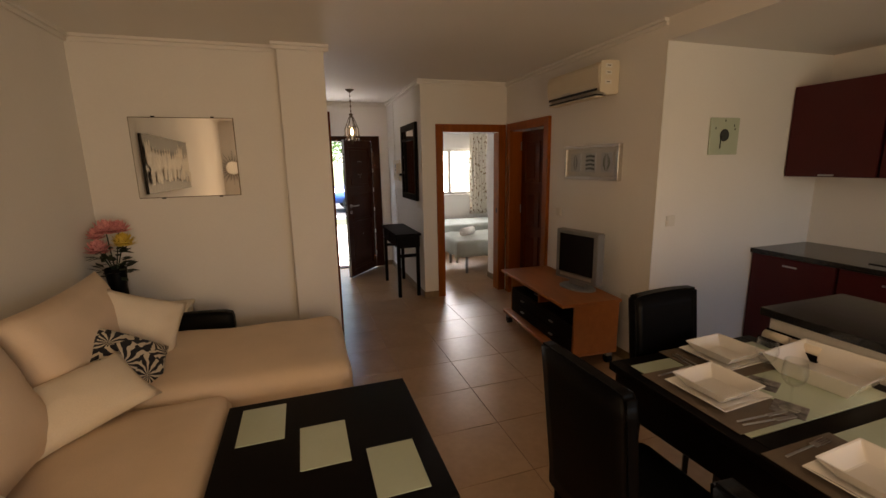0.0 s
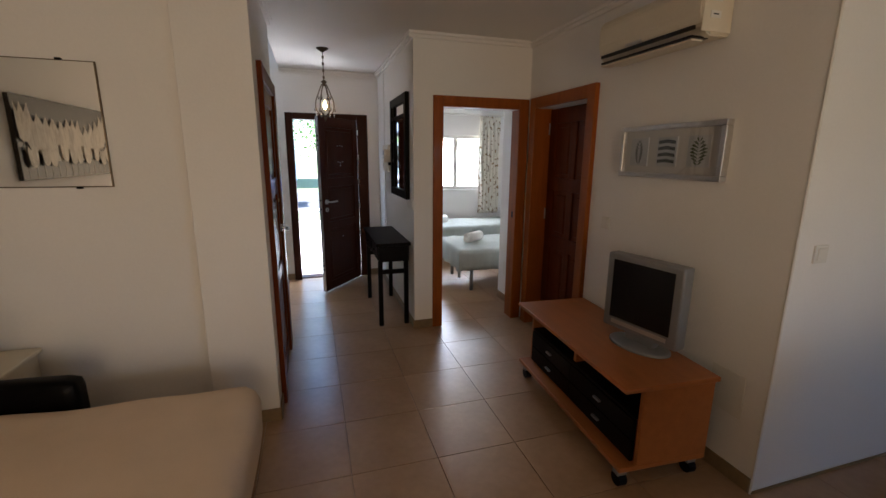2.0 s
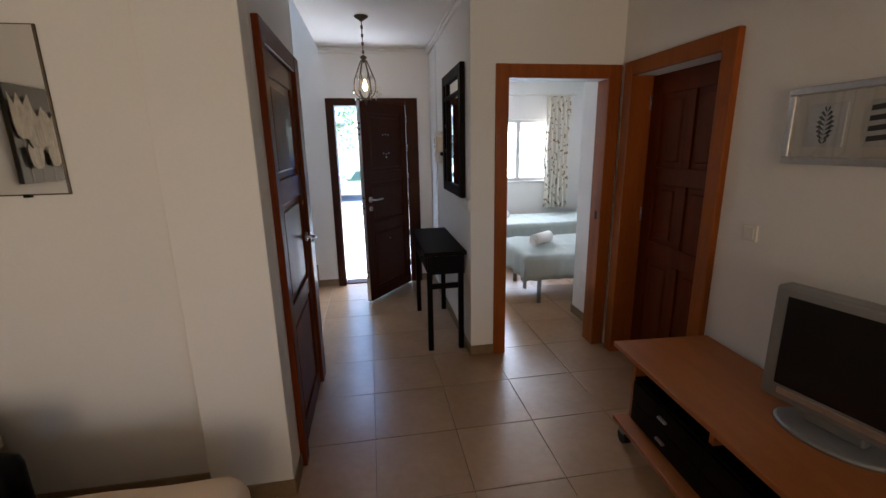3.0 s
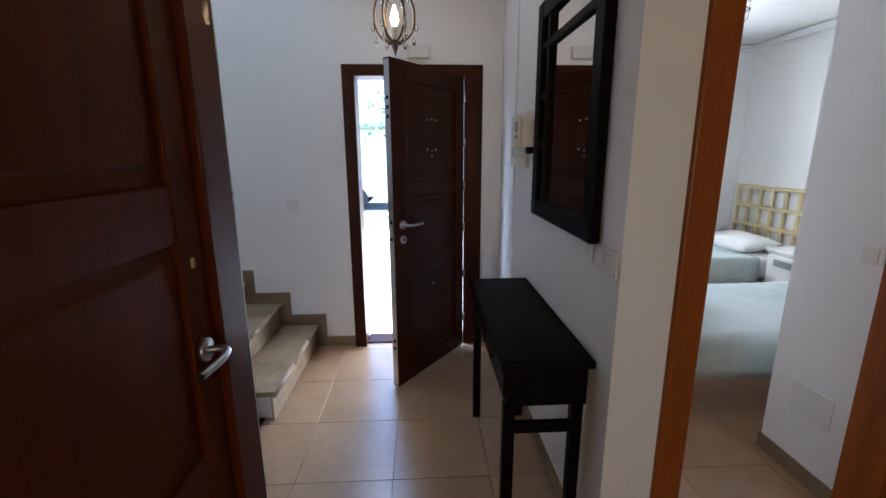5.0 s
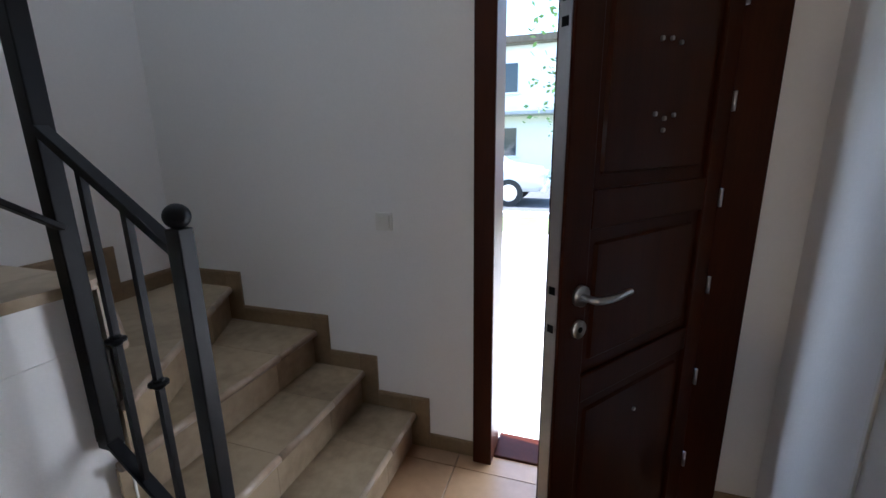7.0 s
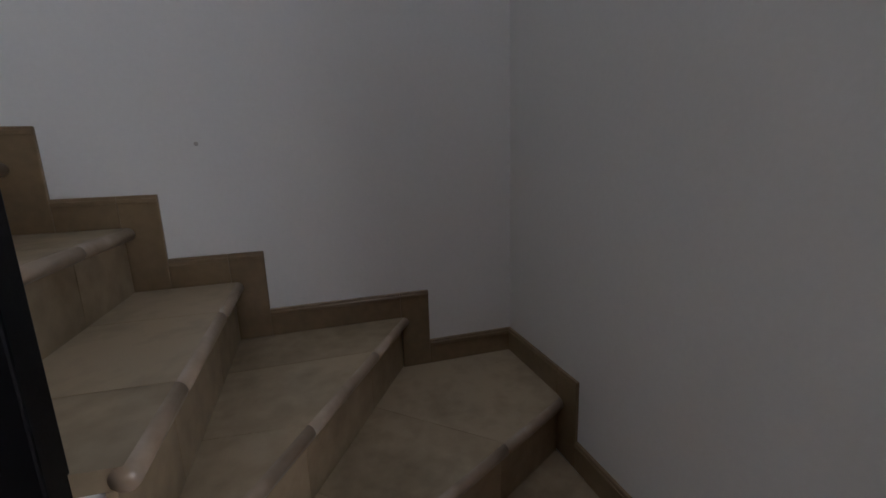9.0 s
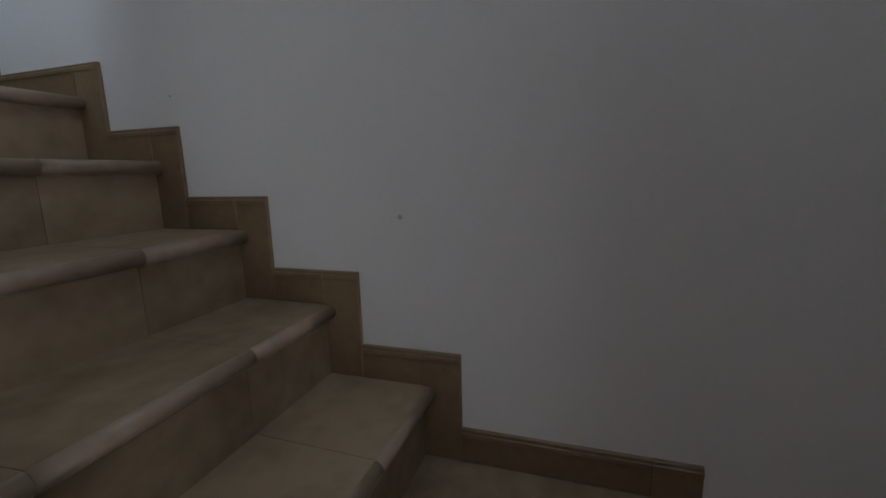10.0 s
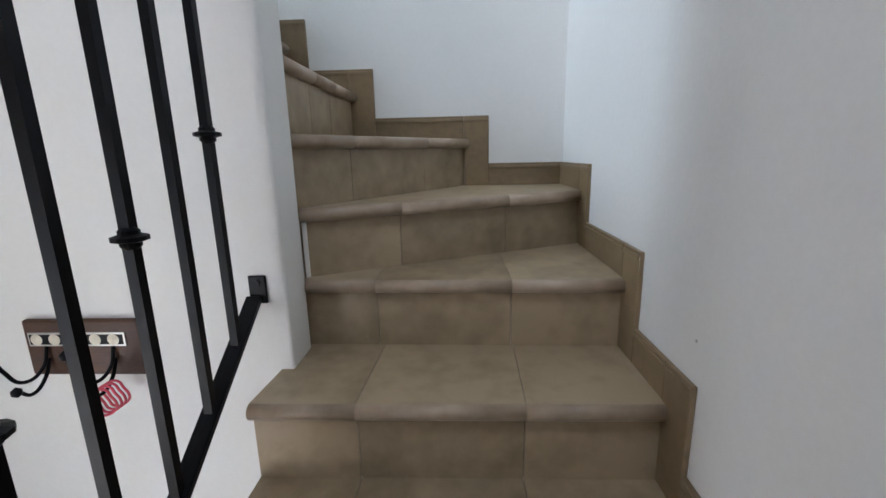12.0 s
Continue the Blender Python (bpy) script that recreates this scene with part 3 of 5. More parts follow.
br = part("wall_bracket", boxes((RX - 0.028, RX + 0.012, 5.16, 5.167, 1.785, 1.85), bevel=0.003), IRON, rail)
part("bolt", rod((RX - 0.008, 5.167, 1.834), (RX - 0.008, 5.172, 1.834), 0.008, 8), IRON, br)
for k in range(6):
    y = 5.265 + 0.1125 * k
    t = (RY - y) / (RY - 5.18)
    b = part("baluster", boxes((RX - 0.008, RX + 0.008, y - 0.008, y + 0.008, 1.238 + 0.554 * t, 2.22 + 0.545 * (RY - y) / 0.765)), IRON, rail)
    if k % 2 == 0:
        knuckle(RX, y, 2.15 - 0.075 * k, b)

# ---- living room ----


def place(ob, m):
    ob.matrix_basis = m
    return ob


def leaf_print_material():
    m = mat("leaf_print", (0.02, 0.02, 0.03), 0.9)
    nt = m.node_tree
    b = nt.nodes["Principled BSDF"]
    co = nt.nodes.new("ShaderNodeTexCoord")
    flat = nt.nodes.new("ShaderNodeMapping")
    flat.inputs["Scale"].default_value = (1, 0, 1)
    nt.links.new(co.outputs["Object"], flat.inputs[0])
    cells = nt.nodes.new("ShaderNodeTexVoronoi")
    cells.inputs["Scale"].default_value = 5.5
    nt.links.new(flat.outputs[0], cells.inputs["Vector"])
    away = nt.nodes.new("ShaderNodeVectorMath")
    away.operation = "SUBTRACT"
    nt.links.new(flat.outputs[0], away.inputs[0])
    nt.links.new(cells.outputs["Position"], away.inputs[1])
    xyz = nt.nodes.new("ShaderNodeSeparateXYZ")
    nt.links.new(away.outputs[0], xyz.inputs[0])
    turn, many, wave = (nt.nodes.new("ShaderNodeMath") for _ in range(3))
    turn.operation, many.operation, wave.operation = "ARCTAN2", "MULTIPLY_ADD", "SINE"
    nt.links.new(xyz.outputs["Z"], turn.inputs[0])
    nt.links.new(xyz.outputs["X"], turn.inputs[1])
    nt.links.new(turn.outputs[0], many.inputs[0])
    many.inputs[1].default_value = 12.0
    bend = nt.nodes.new("ShaderNodeTexNoise")
    bend.inputs["Scale"].default_value = 14
    nt.links.new(flat.outputs[0], bend.inputs["Vector"])
    grow = nt.nodes.new("ShaderNodeMath")
    grow.operation = "MULTIPLY"
    grow.inputs[1].default_value = 9.0
    nt.links.new(bend.outputs["Fac"], grow.inputs[0])
    nt.links.new(grow.outputs[0], many.inputs[2])
    nt.links.new(many.outputs[0], wave.inputs[0])
    r = nt.nodes.new("ShaderNodeValToRGB")
    r.color_ramp.interpolation = "CONSTANT"
    r.color_ramp.elements[0].color, r.color_ramp.elements[1].color = (0.012, 0.012, 0.02, 1), (0.62, 0.56, 0.46, 1)
    r.color_ramp.elements[1].position = 0.15
    nt.links.new(wave.outputs[0], r.inputs[0])
    nt.links.new(r.outputs[0], b.inputs["Base Color"])
    return m


LEAFPRINT = leaf_print_material()
sofa = thing("corner_sofa", "cream fabric corner sofa with a chaise and dark base", "sofa")
part("base", boxes((-1.03, 0.52, 2.46, 3.38, 0.04, 0.24), (-1.03, -0.12, -0.2, 2.46, 0.04, 0.24), bevel=0.02), CREAM, sofa)
part("chaise_cushion", soft_box(-0.9, 0.62, 2.42, 3.42, 0.15, 0.475, r=0.1, sag=0.022, seed=3, n=22), CREAM, sofa, "plump cream chaise cushion", True)
part("seat_cushion", soft_box(-0.8, -0.02, 1.35, 2.42, 0.17, 0.455, r=0.09, seed=7, n=16), CREAM, sofa, "plump cream seat cushion", True)
part("seat_cushion", soft_box(-0.8, -0.04, 0.2, 1.35, 0.17, 0.45, r=0.09, seed=9), CREAM, sofa, "plump cream seat cushion", True)
part("back", boxes((-1.06, -0.9, -0.2, 3.45, 0.04, 0.62), bevel=0.04, seg=3), CREAM, sofa, smooth=True)
part("back_panel", soft_box(-0.72, -0.14, 3.40, 3.52, 0.04, 0.57, r=0.035, sag=0.004, n=10), BLACKLEA, sofa, "black leather low backrest", True)
for x, y in ((0.45, 2.53), (0.45, 3.3), (-0.95, 3.3), (-0.2, 0.0)):
    part("foot", rod((x, y, 0), (x, y, 0.05), 0.025, 12), IRON, sofa)
sofa.matrix_basis = pose(0, 0.06, 0)
for k, (y, ht, tilt) in enumerate(((2.72, 0.58, 14), (1.75, 0.56, 16), (0.85, 0.56, 15))):
    c = thing("back_cushion", "large cream back cushion leaning on the sofa", "cushion", group="sofa back cushions")
    part("cover", pillow_bm(0.95, ht, 0.26, 0.4, seed=k * 5), CREAM, c, smooth=True)
    c.matrix_basis = pose(-0.78, y + 0.06, 0.46 + ht / 2 - 0.03, 0, -tilt, 0) @ pose(0, 0, 0, 0, 0, 90)
p1 = thing("throw_pillow", "cream square scatter cushion resting on the chaise", "pillow")
part("cover", pillow_bm(0.46, 0.42, 0.2, 0.5, seed=21), CREAM2, p1, smooth=True)
place(p1, pose(-0.6, 3.06, 0.66, -24, 24, 24))
p2 = thing("throw_pillow", "black and white leaf-print scatter cushion", "pillow")
part("cover", pillow_bm(0.44, 0.34, 0.16, 0.5, seed=33), LEAFPRINT, p2, smooth=True)
place(p2, pose(-0.56, 2.7, 0.6, -46, 36, 34))
p3 = thing("throw_pillow", "white tasselled scatter cushion lying on the seat", "pillow")
part("cover", pillow_bm(0.54, 0.34, 0.17, 0.5, seed=45), CREAM2, p3, smooth=True)
place(p3, pose(-0.62, 2.32, 0.59, -58, -4, 48))
p4 = thing("throw_pillow", "white scatter cushion at the sofa's near end", "pillow")
part("cover", pillow_bm(0.5, 0.42, 0.18, 0.5, seed=55), CREAM2, p4, smooth=True)
place(p4, pose(-0.66, 1.51, 0.56, -55, 0, 70))

ct = thing("coffee_table", "dark wenge coffee table with three frosted glass squares", "table")
part("tabletop", boxes((-0.02, 0.865, 1.32, 2.24, 0.39, 0.44), bevel=0.004), DARK, ct)
for x in (0.03, 0.815):
    for y in (1.37, 2.19):
        part("leg", boxes((x - 0.04, x + 0.04, y - 0.04, y + 0.04, 0, 0.39), bevel=0.003), DARK, ct)
for x, y in ((0.15, 2.035), (0.415, 1.79), (0.68, 1.545)):
    part("glass_inset", boxes((x - 0.1, x + 0.1, y - 0.148, y + 0.148, 0.43, 0.4425), bevel=0.001, seg=1), FROST, ct, "pale green frosted glass inset")
ct.matrix_basis = pose(0.005, 0.06, 0)

st = thing("side_table", "cream painted side table with one drawer", "side table")
part("body", boxes((-1.04, -0.5, 3.6, 3.92, 0.36, 0.55), bevel=0.005), ACW, st)
part("top", boxes((-1.05, -0.48, 3.59, 3.93, 0.55, 0.575), bevel=0.006), ACW, st)
dr = part("drawer", boxes((-0.96, -0.58, 3.59, 3.6, 0.38, 0.53), bevel=0.004), ACW, st)
part("knob", rod((-0.77, 3.59, 0.455), (-0.77, 3.575, 0.455), 0.012, 12), IRON, dr)
for x in (-1.0, -0.54):
    for y in (3.63, 3.89):
        part("leg", boxes((x - 0.02, x + 0.02, y - 0.02, y + 0.02, 0, 0.36), bevel=0.003), DARK, st)

PINK = mat("pink_petals", (0.75, 0.25, 0.3), 0.8, vary=0.25, scale=30, second=(0.85, 0.42, 0.42))
YELLOW = mat("yellow_petals", (0.8, 0.62, 0.12), 0.8, vary=0.2, scale=30)
LEAF = mat("dark_leaf", (0.015, 0.03, 0.015), 0.6, vary=0.3)
vase = thing("flower_vase", "dark vase of pink and yellow artificial chrysanthemums", "vase")
part("pot", lathe([(0.05, 0), (0.062, 0.05), (0.055, 0.2), (0.07, 0.34), (0.064, 0.345), (0.05, 0.2)], 24, (-0.92, 3.74, 0.575)), BLACKLEA, vase, smooth=True)


def bloom(at, r, material, seed):
    """A chrysanthemum: rings of narrow petals curling to the middle."""
    rnd = random.Random(seed)
    bm = bmesh.new()
    for ring in range(6):
        lift = radians(-25 + ring * 22)
        count = 22 - ring * 2
        for k in range(count):
            a = 2 * math.pi * (k + rnd.random() * 0.6) / count
            ln = r * (1 - ring * 0.07) * rnd.uniform(0.85, 1.1)
            o = Vector((math.cos(a), math.sin(a), 0))
            s = Vector((-math.sin(a), math.cos(a), 0)) * r * 0.14
            mid = o * ln * 0.55 * math.cos(lift) + Vector((0, 0, ln * 0.6 * math.sin(lift)))
            tip = o * ln * math.cos(lift + 0.35) + Vector((0, 0, ln * math.sin(lift + 0.35)))
            v = [bm.verts.new(Vector(at) + q) for q in (Vector((0, 0, 0)), mid + s, tip, mid - s)]
            bm.faces.new(v)
    return bm


for k, (dx, dy, z, r, mm) in enumerate(((-0.02, 0, 1.2, 0.105, PINK), (-0.065, -0.05, 1.07, 0.1, PINK), (0.085, -0.03, 1.11, 0.095, YELLOW), (0.05, 0.03, 1.2, 0.09, PINK), (-0.09, 0.02, 1.16, 0.08, PINK))):
    f = part("bloom", bloom((-0.92 + dx, 3.74 + dy, z), r, mm, k), mm, vase, "yellow chrysanthemum bloom" if mm is YELLOW else "pink chrysanthemum bloom")
    part("stem", rod((-0.92, 3.74, 0.86), (-0.92 + dx, 3.74 + dy, z), 0.004, 6), LEAF, f)
rndl = random.Random(5)
bm = bmesh.new()
for k in range(70):
    a = rndl.uniform(0, 6.28)
    c = Vector((-0.93 + 0.07 * math.cos(a), 3.72 + 0.06 * math.sin(a), rndl.uniform(0.86, 1.06)))
    d = Vector((math.cos(a), math.sin(a), rndl.uniform(-0.4, 0.5))) * rndl.uniform(0.05, 0.1)
    s = Vector((-math.sin(a), math.cos(a), 0.2)) * 0.022
    v = [bm.verts.new(q) for q in (c, c + d * 0.5 + s, c + d, c + d * 0.5 - s)]
    bm.faces.new(v)
part("foliage", bm, LEAF, vase, "dark green leaves")


mir = thing("wall_mirror_glass", "frameless bevelled rectangular mirror with metal clips", "mirror")
part("glass", boxes((-0.758, -0.06, 3.936, 3.944, 1.405, 1.995), bevel=0.0), MIRROR, mir)
part("backplate", boxes((-0.764, -0.054, 3.944, 3.95, 1.399, 2.001), bevel=0.002, seg=1), BRONZE, mir)
for x in (-0.6, -0.2):
    for z in (1.398, 2.002):
        part("clip", boxes((x - 0.012, x + 0.012, 3.931, 3.949, z - 0.006, z + 0.006), bevel=0.001, seg=1), IRON, mir)
STALK = mat("sepia_stalk", (0.11, 0.092, 0.068), 0.5, vary=0.4, scale=9)
TULP = mat("sepia_petals", (0.24, 0.2, 0.15), 0.5, vary=0.3, scale=14, per_object=0.25, stretch=(3, 1, 0.6), second=(0.38, 0.33, 0.255))
SEPIA2 = mat("sepia_background", (0.03, 0.025, 0.018), 0.5, vary=0.3, scale=3)


def tulip_picture():
    """Canvas in the xz plane, centred; tulip heads and stems lie on it as thin petals."""
    root = thing("tulip_canvas", "sepia photo print of tulips on a stretched canvas", "picture")
    part("canvas", boxes((-0.88, 0.88, 0, 0.03, -0.3, 0.3), bevel=0.003), SEPIA2, root)
    rnd = random.Random(8)
    for k in range(17):
        x, z, s = -0.8 + 0.1 * k, rnd.uniform(-0.06, 0.11), rnd.uniform(0.105, 0.135)
        bm = bmesh.new()
        for dx, lean in ((-0.4, -0.25), (0.4, 0.25), (0, 0)):
            v = [bm.verts.new((max(-0.87, min(0.87, x + s * (dx + a + lean * b))), -0.0015 - 0.0006 * k - (0.0004 if dx == 0 else 0), z + s * b)) for a, b in ((0, -1), (0.26, -0.75), (0.38, -0.2), (0.33, 0.6), (0, 1.3), (-0.33, 0.6), (-0.38, -0.2), (-0.26, -0.75))]
            bm.faces.new(v)
        h = part("tulip", bm, TULP, root)
        part("stalk", boxes((x - 0.007, x + 0.007, -0.0012, -0.0002, -0.295, z - s * 0.9)), STALK, h)
    for k in range(12):
        x, z, s = -0.78 + 0.14 * k + rnd.uniform(-0.03, 0.03), rnd.uniform(-0.16, -0.1), rnd.uniform(0.06, 0.08)
        bm = bmesh.new()
        for dx, lean in ((-0.4, -0.2), (0.4, 0.2), (0, 0)):
            v = [bm.verts.new((max(-0.87, min(0.87, x + s * (dx + a + lean * b))), -0.0135 - 0.0006 * k - (0.0004 if dx == 0 else 0), z + s * b)) for a, b in ((0, -1), (0.32, -0.7), (0.4, -0.1), (0.3, 0.6), (0, 1.1), (-0.3, 0.6), (-0.4, -0.1), (-0.32, -0.7))]
            bm.faces.new(v)
        part("tulip", bm, TULP, root)
    return root


# the picture and the sunburst hang behind the camera and show in the mirror
place(tulip_picture(), pose(-1.038, 1.85, 1.67, 0, 0, 90))
sb = thing("sunburst_mirror", "round mirror with dark sunburst rays", "mirror")
part("disc", rod((0, 0, 0), (0, -0.015, 0), 0.13, 32), MIRROR, sb)
for k in range(24):
    a = 2 * math.pi * k / 24
    ln = 0.26 if k % 2 else 0.34
    part("ray", rod((0.12 * math.cos(a), -0.008, 0.12 * math.sin(a)), (ln * math.cos(a), -0.008, ln * math.sin(a)), 0.006, 6, r2=0.002), IRON, sb)
place(sb, pose(-0.88, -2.0, 1.62, 0, 0, 180))

# television bench and television
bench = thing("tv_bench", "low cherry-veneer television bench with black drawers on castors", "cabinet")
part("top", boxes((-0.52, 0, 0, 1.2, 0.525, 0.55), bevel=0.004), BEECH, bench)
part("bottom", boxes((-0.5, -0.01, 0.015, 1.185, 0.1, 0.125), bevel=0.004), BEECH, bench)
for y in (0.03, 0.62, 1.155):
    part("side_panel", boxes((-0.405 if y < 0.1 else -0.42 if y > 1 else -0.4, -0.01, y - 0.013, y + 0.013, 0.125, 0.525), bevel=0.002), BEECH, bench)
part("back_panel", boxes((-0.025, -0.01, 0.045, 1.14, 0.125, 0.525)), DARK, bench)
part("shelf", boxes((-0.42, -0.025, 0.045, 1.14, 0.356, 0.37), bevel=0.002), DARK, bench)
for a, b in ((0.045, 0.618), (0.621, 1.14)):
    for z0, z1 in ((0.13, 0.238), (0.243, 0.35)):
        d = part("drawer", boxes((-0.425, -0.405, a, b, z0, z1), bevel=0.003), DARK, bench, "black drawer front")
        part("pull", boxes((-0.44, -0.424, (a + b) / 2 - 0.03, (a + b) / 2 + 0.03, (z0 + z1) / 2 - 0.006, (z0 + z1) / 2 + 0.006), bevel=0.004), STEEL, d, "small steel pull")
for x in (-0.46, -0.06):
    for y in (0.06, 1.12):
        c = part("castor", rod((x - 0.02, y, 0.036), (x + 0.02, y, 0.036), 0.036, 16), IRON, bench)
        part("fork", boxes((x - 0.026, x + 0.026, y - 0.022, y + 0.022, 0.06, 0.102), bevel=0.003), GREYPL, c)
bench.matrix_basis = pose(2.735, 2.725, 0, 0, 0, -3.3)
box1 = thing("decoder_box", "small black receiver box in the bench's shelf", "receiver")
part("case", boxes((-0.35, -0.15, 0.7, 1.0, 0.37, 0.415), bevel=0.004), SCREEN, box1)
part("front_trim", boxes((-0.353, -0.35, 0.72, 0.8, 0.385, 0.398)), GREYPL, box1)
box1.matrix_basis = pose(2.735, 2.725, 0, 0, 0, -3.3)

tv = thing("television", "small silver flat television on an oval stand, switched off", "television")
part("casing", boxes((-0.228, 0.228, -0.035, 0.045, 0.06, 0.495), bevel=0.012), GREYPL, tv)
part("back_housing", boxes((-0.16, 0.16, 0.045, 0.09, 0.12, 0.45), bevel=0.03, seg=3), GREYPL, tv)
part("screen", boxes((-0.182, 0.182, -0.038, -0.034, 0.125, 0.46)), SCREEN, tv, "black glass screen")
part("speaker_strip", boxes((-0.17, 0.17, -0.0375, -0.0345, 0.088, 0.112), bevel=0.001, seg=1), CHROME, tv)
part("neck", boxes((-0.09, 0.09, -0.01, 0.04, 0.015, 0.08), bevel=0.01), GREYPL, tv)
bm = lathe([(0.001, 0), (1, 0), (1, 0.008), (0.93, 0.016), (0.001, 0.018)], 40)
for v in bm.verts:
    v.co.x, v.co.y = v.co.x * 0.175, v.co.y * 0.115
part("stand", bm, GREYPL, tv, "oval silver foot", True)
place(tv, pose(2.605, 3.125, 0.55, 0, 0, -78))

ac = thing("air_conditioner", "cream split air conditioner fixed high on the wall", "air conditioner")
prof = [(0, 0.02), (0, 0.27), (0.12, 0.27), (0.17, 0.255), (0.19, 0.22), (0.19, 0.12), (0.175, 0.06), (0.12, 0.015)]
bm = bmesh.new()
va = [bm.verts.new((2.84 - d, 3.03, 2.11 + z)) for d, z in prof]
f = bm.faces.new(va)
r = bmesh.ops.extrude_face_region(bm, geom=[f])
bmesh.ops.translate(bm, vec=(0, 0.74, 0), verts=[v for v in r["geom"] if isinstance(v, bmesh.types.BMVert)])
bmesh.ops.recalc_face_normals(bm, faces=bm.faces)
bmesh.ops.bevel(bm, geom=list(bm.edges), offset=0.008, segments=2, affect="EDGES")
part("body", bm, ACW, ac)
part("outlet", boxes((2.652, 2.75, 3.07, 3.73, 2.122, 2.132), turn=None), SCREEN, ac, "dark air outlet slot")
part("slot", boxes((2.6475, 2.66, 3.06, 3.73, 2.155, 2.172)), SCREEN, ac, "dark slot line")
fl = part("flap", boxes((2.652, 2.72, 3.07, 3.73, 2.108, 2.118), bevel=0.003), ACW, ac)
part("badge", boxes((2.646, 2.65, 3.4, 3.52, 2.178, 2.192)), CHROME, ac)
part("end_cap", boxes((2.66, 2.83, 3.024, 3.032, 2.14, 2.37), bevel=0.002), ACW, ac)
for z in (2.32, 2.27, 2.2):
    part("sticker", boxes((2.70, 2.76, 3.0215, 3.024, z, z + 0.03)), WHITE, ac)
    part("print", boxes((2.715, 2.745, 3.020, 3.0216, z + 0.013, z + 0.018)), IRON, ac, "dark printed mark")

pic = thing("shadow_box_picture", "silver-framed picture of three pressed botanical prints", "picture")
y0, y1, z0, z1 = 2.94, 3.665, 1.455, 1.752
for s in ((2.795, 2.84, y0, y1, z0, z0 + 0.028), (2.795, 2.84, y0, y1, z1 - 0.028, z1), (2.796, 2.84, y0, y0 + 0.028, z0 + 0.028, z1 - 0.028), (2.796, 2.84, y1 - 0.028, y1, z0 + 0.028, z1 - 0.028)):
    part("frame", boxes(s, bevel=0.005), CHROME, pic)
MATB = mat("grey_mount", (0.5, 0.47, 0.42), 0.6, vary=0.05)
PALE = mat("pale_print", (0.42, 0.42, 0.42), 0.6, vary=0.15, scale=10)
INK = mat("print_ink", (0.04, 0.045, 0.045), 0.7, vary=0.3, scale=14)
FERN = mat("fern_green", (0.06, 0.075, 0.03), 0.7, vary=0.3)
part("mount", boxes((2.82, 2.838, y0 + 0.028, y1 - 0.028, z0 + 0.028, z1 - 0.028)), MATB, pic, "grey card mount")
for k in range(3):
    yc = y1 - 0.15 - 0.21 * k
    t = part("print", boxes((2.814, 2.82, yc - 0.07, yc + 0.07, 1.523, 1.683), bevel=0.001, seg=1), PALE, pic)
    bm = bmesh.new()
    if k == 1:
        for j in range(4):
            v = [bm.verts.new((2.8125, yc + a, 1.538 + j * 0.035 + b)) for a, b in ((-0.06, 0), (0.0, 0.008), (0.06, 0.002), (0.06, 0.02), (0, 0.027), (-0.06, 0.018))]
            bm.faces.new(v)
    else:
        for j in range(8):
            for sd in (1, -1):
                zc = 1.533 + j * 0.017
                ln = (0.055 if k == 2 else 0.035) * math.sin(0.5 + j * 0.33)
                v = [bm.verts.new((2.8125 - 0.0002 * sd, yc + a, zc + b)) for a, b in ((0, 0), (sd * ln * 0.6, 0.022), (sd * ln, 0.016), (sd * ln * 0.6, 0.006))]
                bm.faces.new(v)
    part("leaf_motif", bm, FERN if k == 2 else INK, t)
part("pane", boxes((2.803, 2.805, y0 + 0.02, y1 - 0.02, z0 + 0.02, z1 - 0.02)), GLASS, pic).visible_shadow = False


def wall_plate(name, label, spec, keys, axis):
    root = thing(name, label, "switch", kind="structure")
    part("plate", boxes(spec, bevel=0.003), WHITE, root)
    for k in keys:
        part("rocker", boxes(k, bevel=0.003), WHITE, root)


wall_plate("light_switch", "white light switch beside the inner door", (2.83, 2.84, 3.75, 3.83, 1.09, 1.17), [(2.825, 2.83, 3.762, 3.818, 1.102, 1.158)], 0)
wall_plate("light_switch", "white light switch on the kitchen wall", (2.95, 3.03, 2.57, 2.58, 1.13, 1.21), [(2.962, 3.018, 2.565, 2.57, 1.142, 1.198)], 1)
wall_plate("light_switch", "white triple switch plate under the hall mirror", (1.752, 1.76, 4.985, 5.22, 1.1, 1.185), [(1.747, 1.752, 4.995 + 0.075 * k, 5.06 + 0.075 * k, 1.112, 1.173) for k in range(3)], 0)
wall_plate("light_switch", "white light switch on the front wall", (0.2, 0.28, 6.922, 6.93, 1.06, 1.14), [(0.212, 0.268, 6.917, 6.922, 1.072, 1.128)], 1)
wall_plate("light_switch", "white light switch inside the bedroom", (2.882, 2.89, 5.24, 5.32, 1.05, 1.13), [(2.877, 2.882, 5.252, 5.308, 1.062, 1.118)], 0)
wall_plate("socket_cover", "blank white cover plate behind the bench", (2.836, 2.84, 2.68, 2.86, 0.33, 0.55), [], 0)
wall_plate("socket_cover", "blank white cover plate in the bedroom passage", (2.886, 2.89, 5.3, 5.5, 0.3, 0.45), [], 0)
structure("trim_corner_bead", rod((2.842, 2.578, 0), (2.842, 2.578, 2.405), 0.006, 8), WHITE, "thin white corner bead on the kitchen wall's edge", "corner bead")

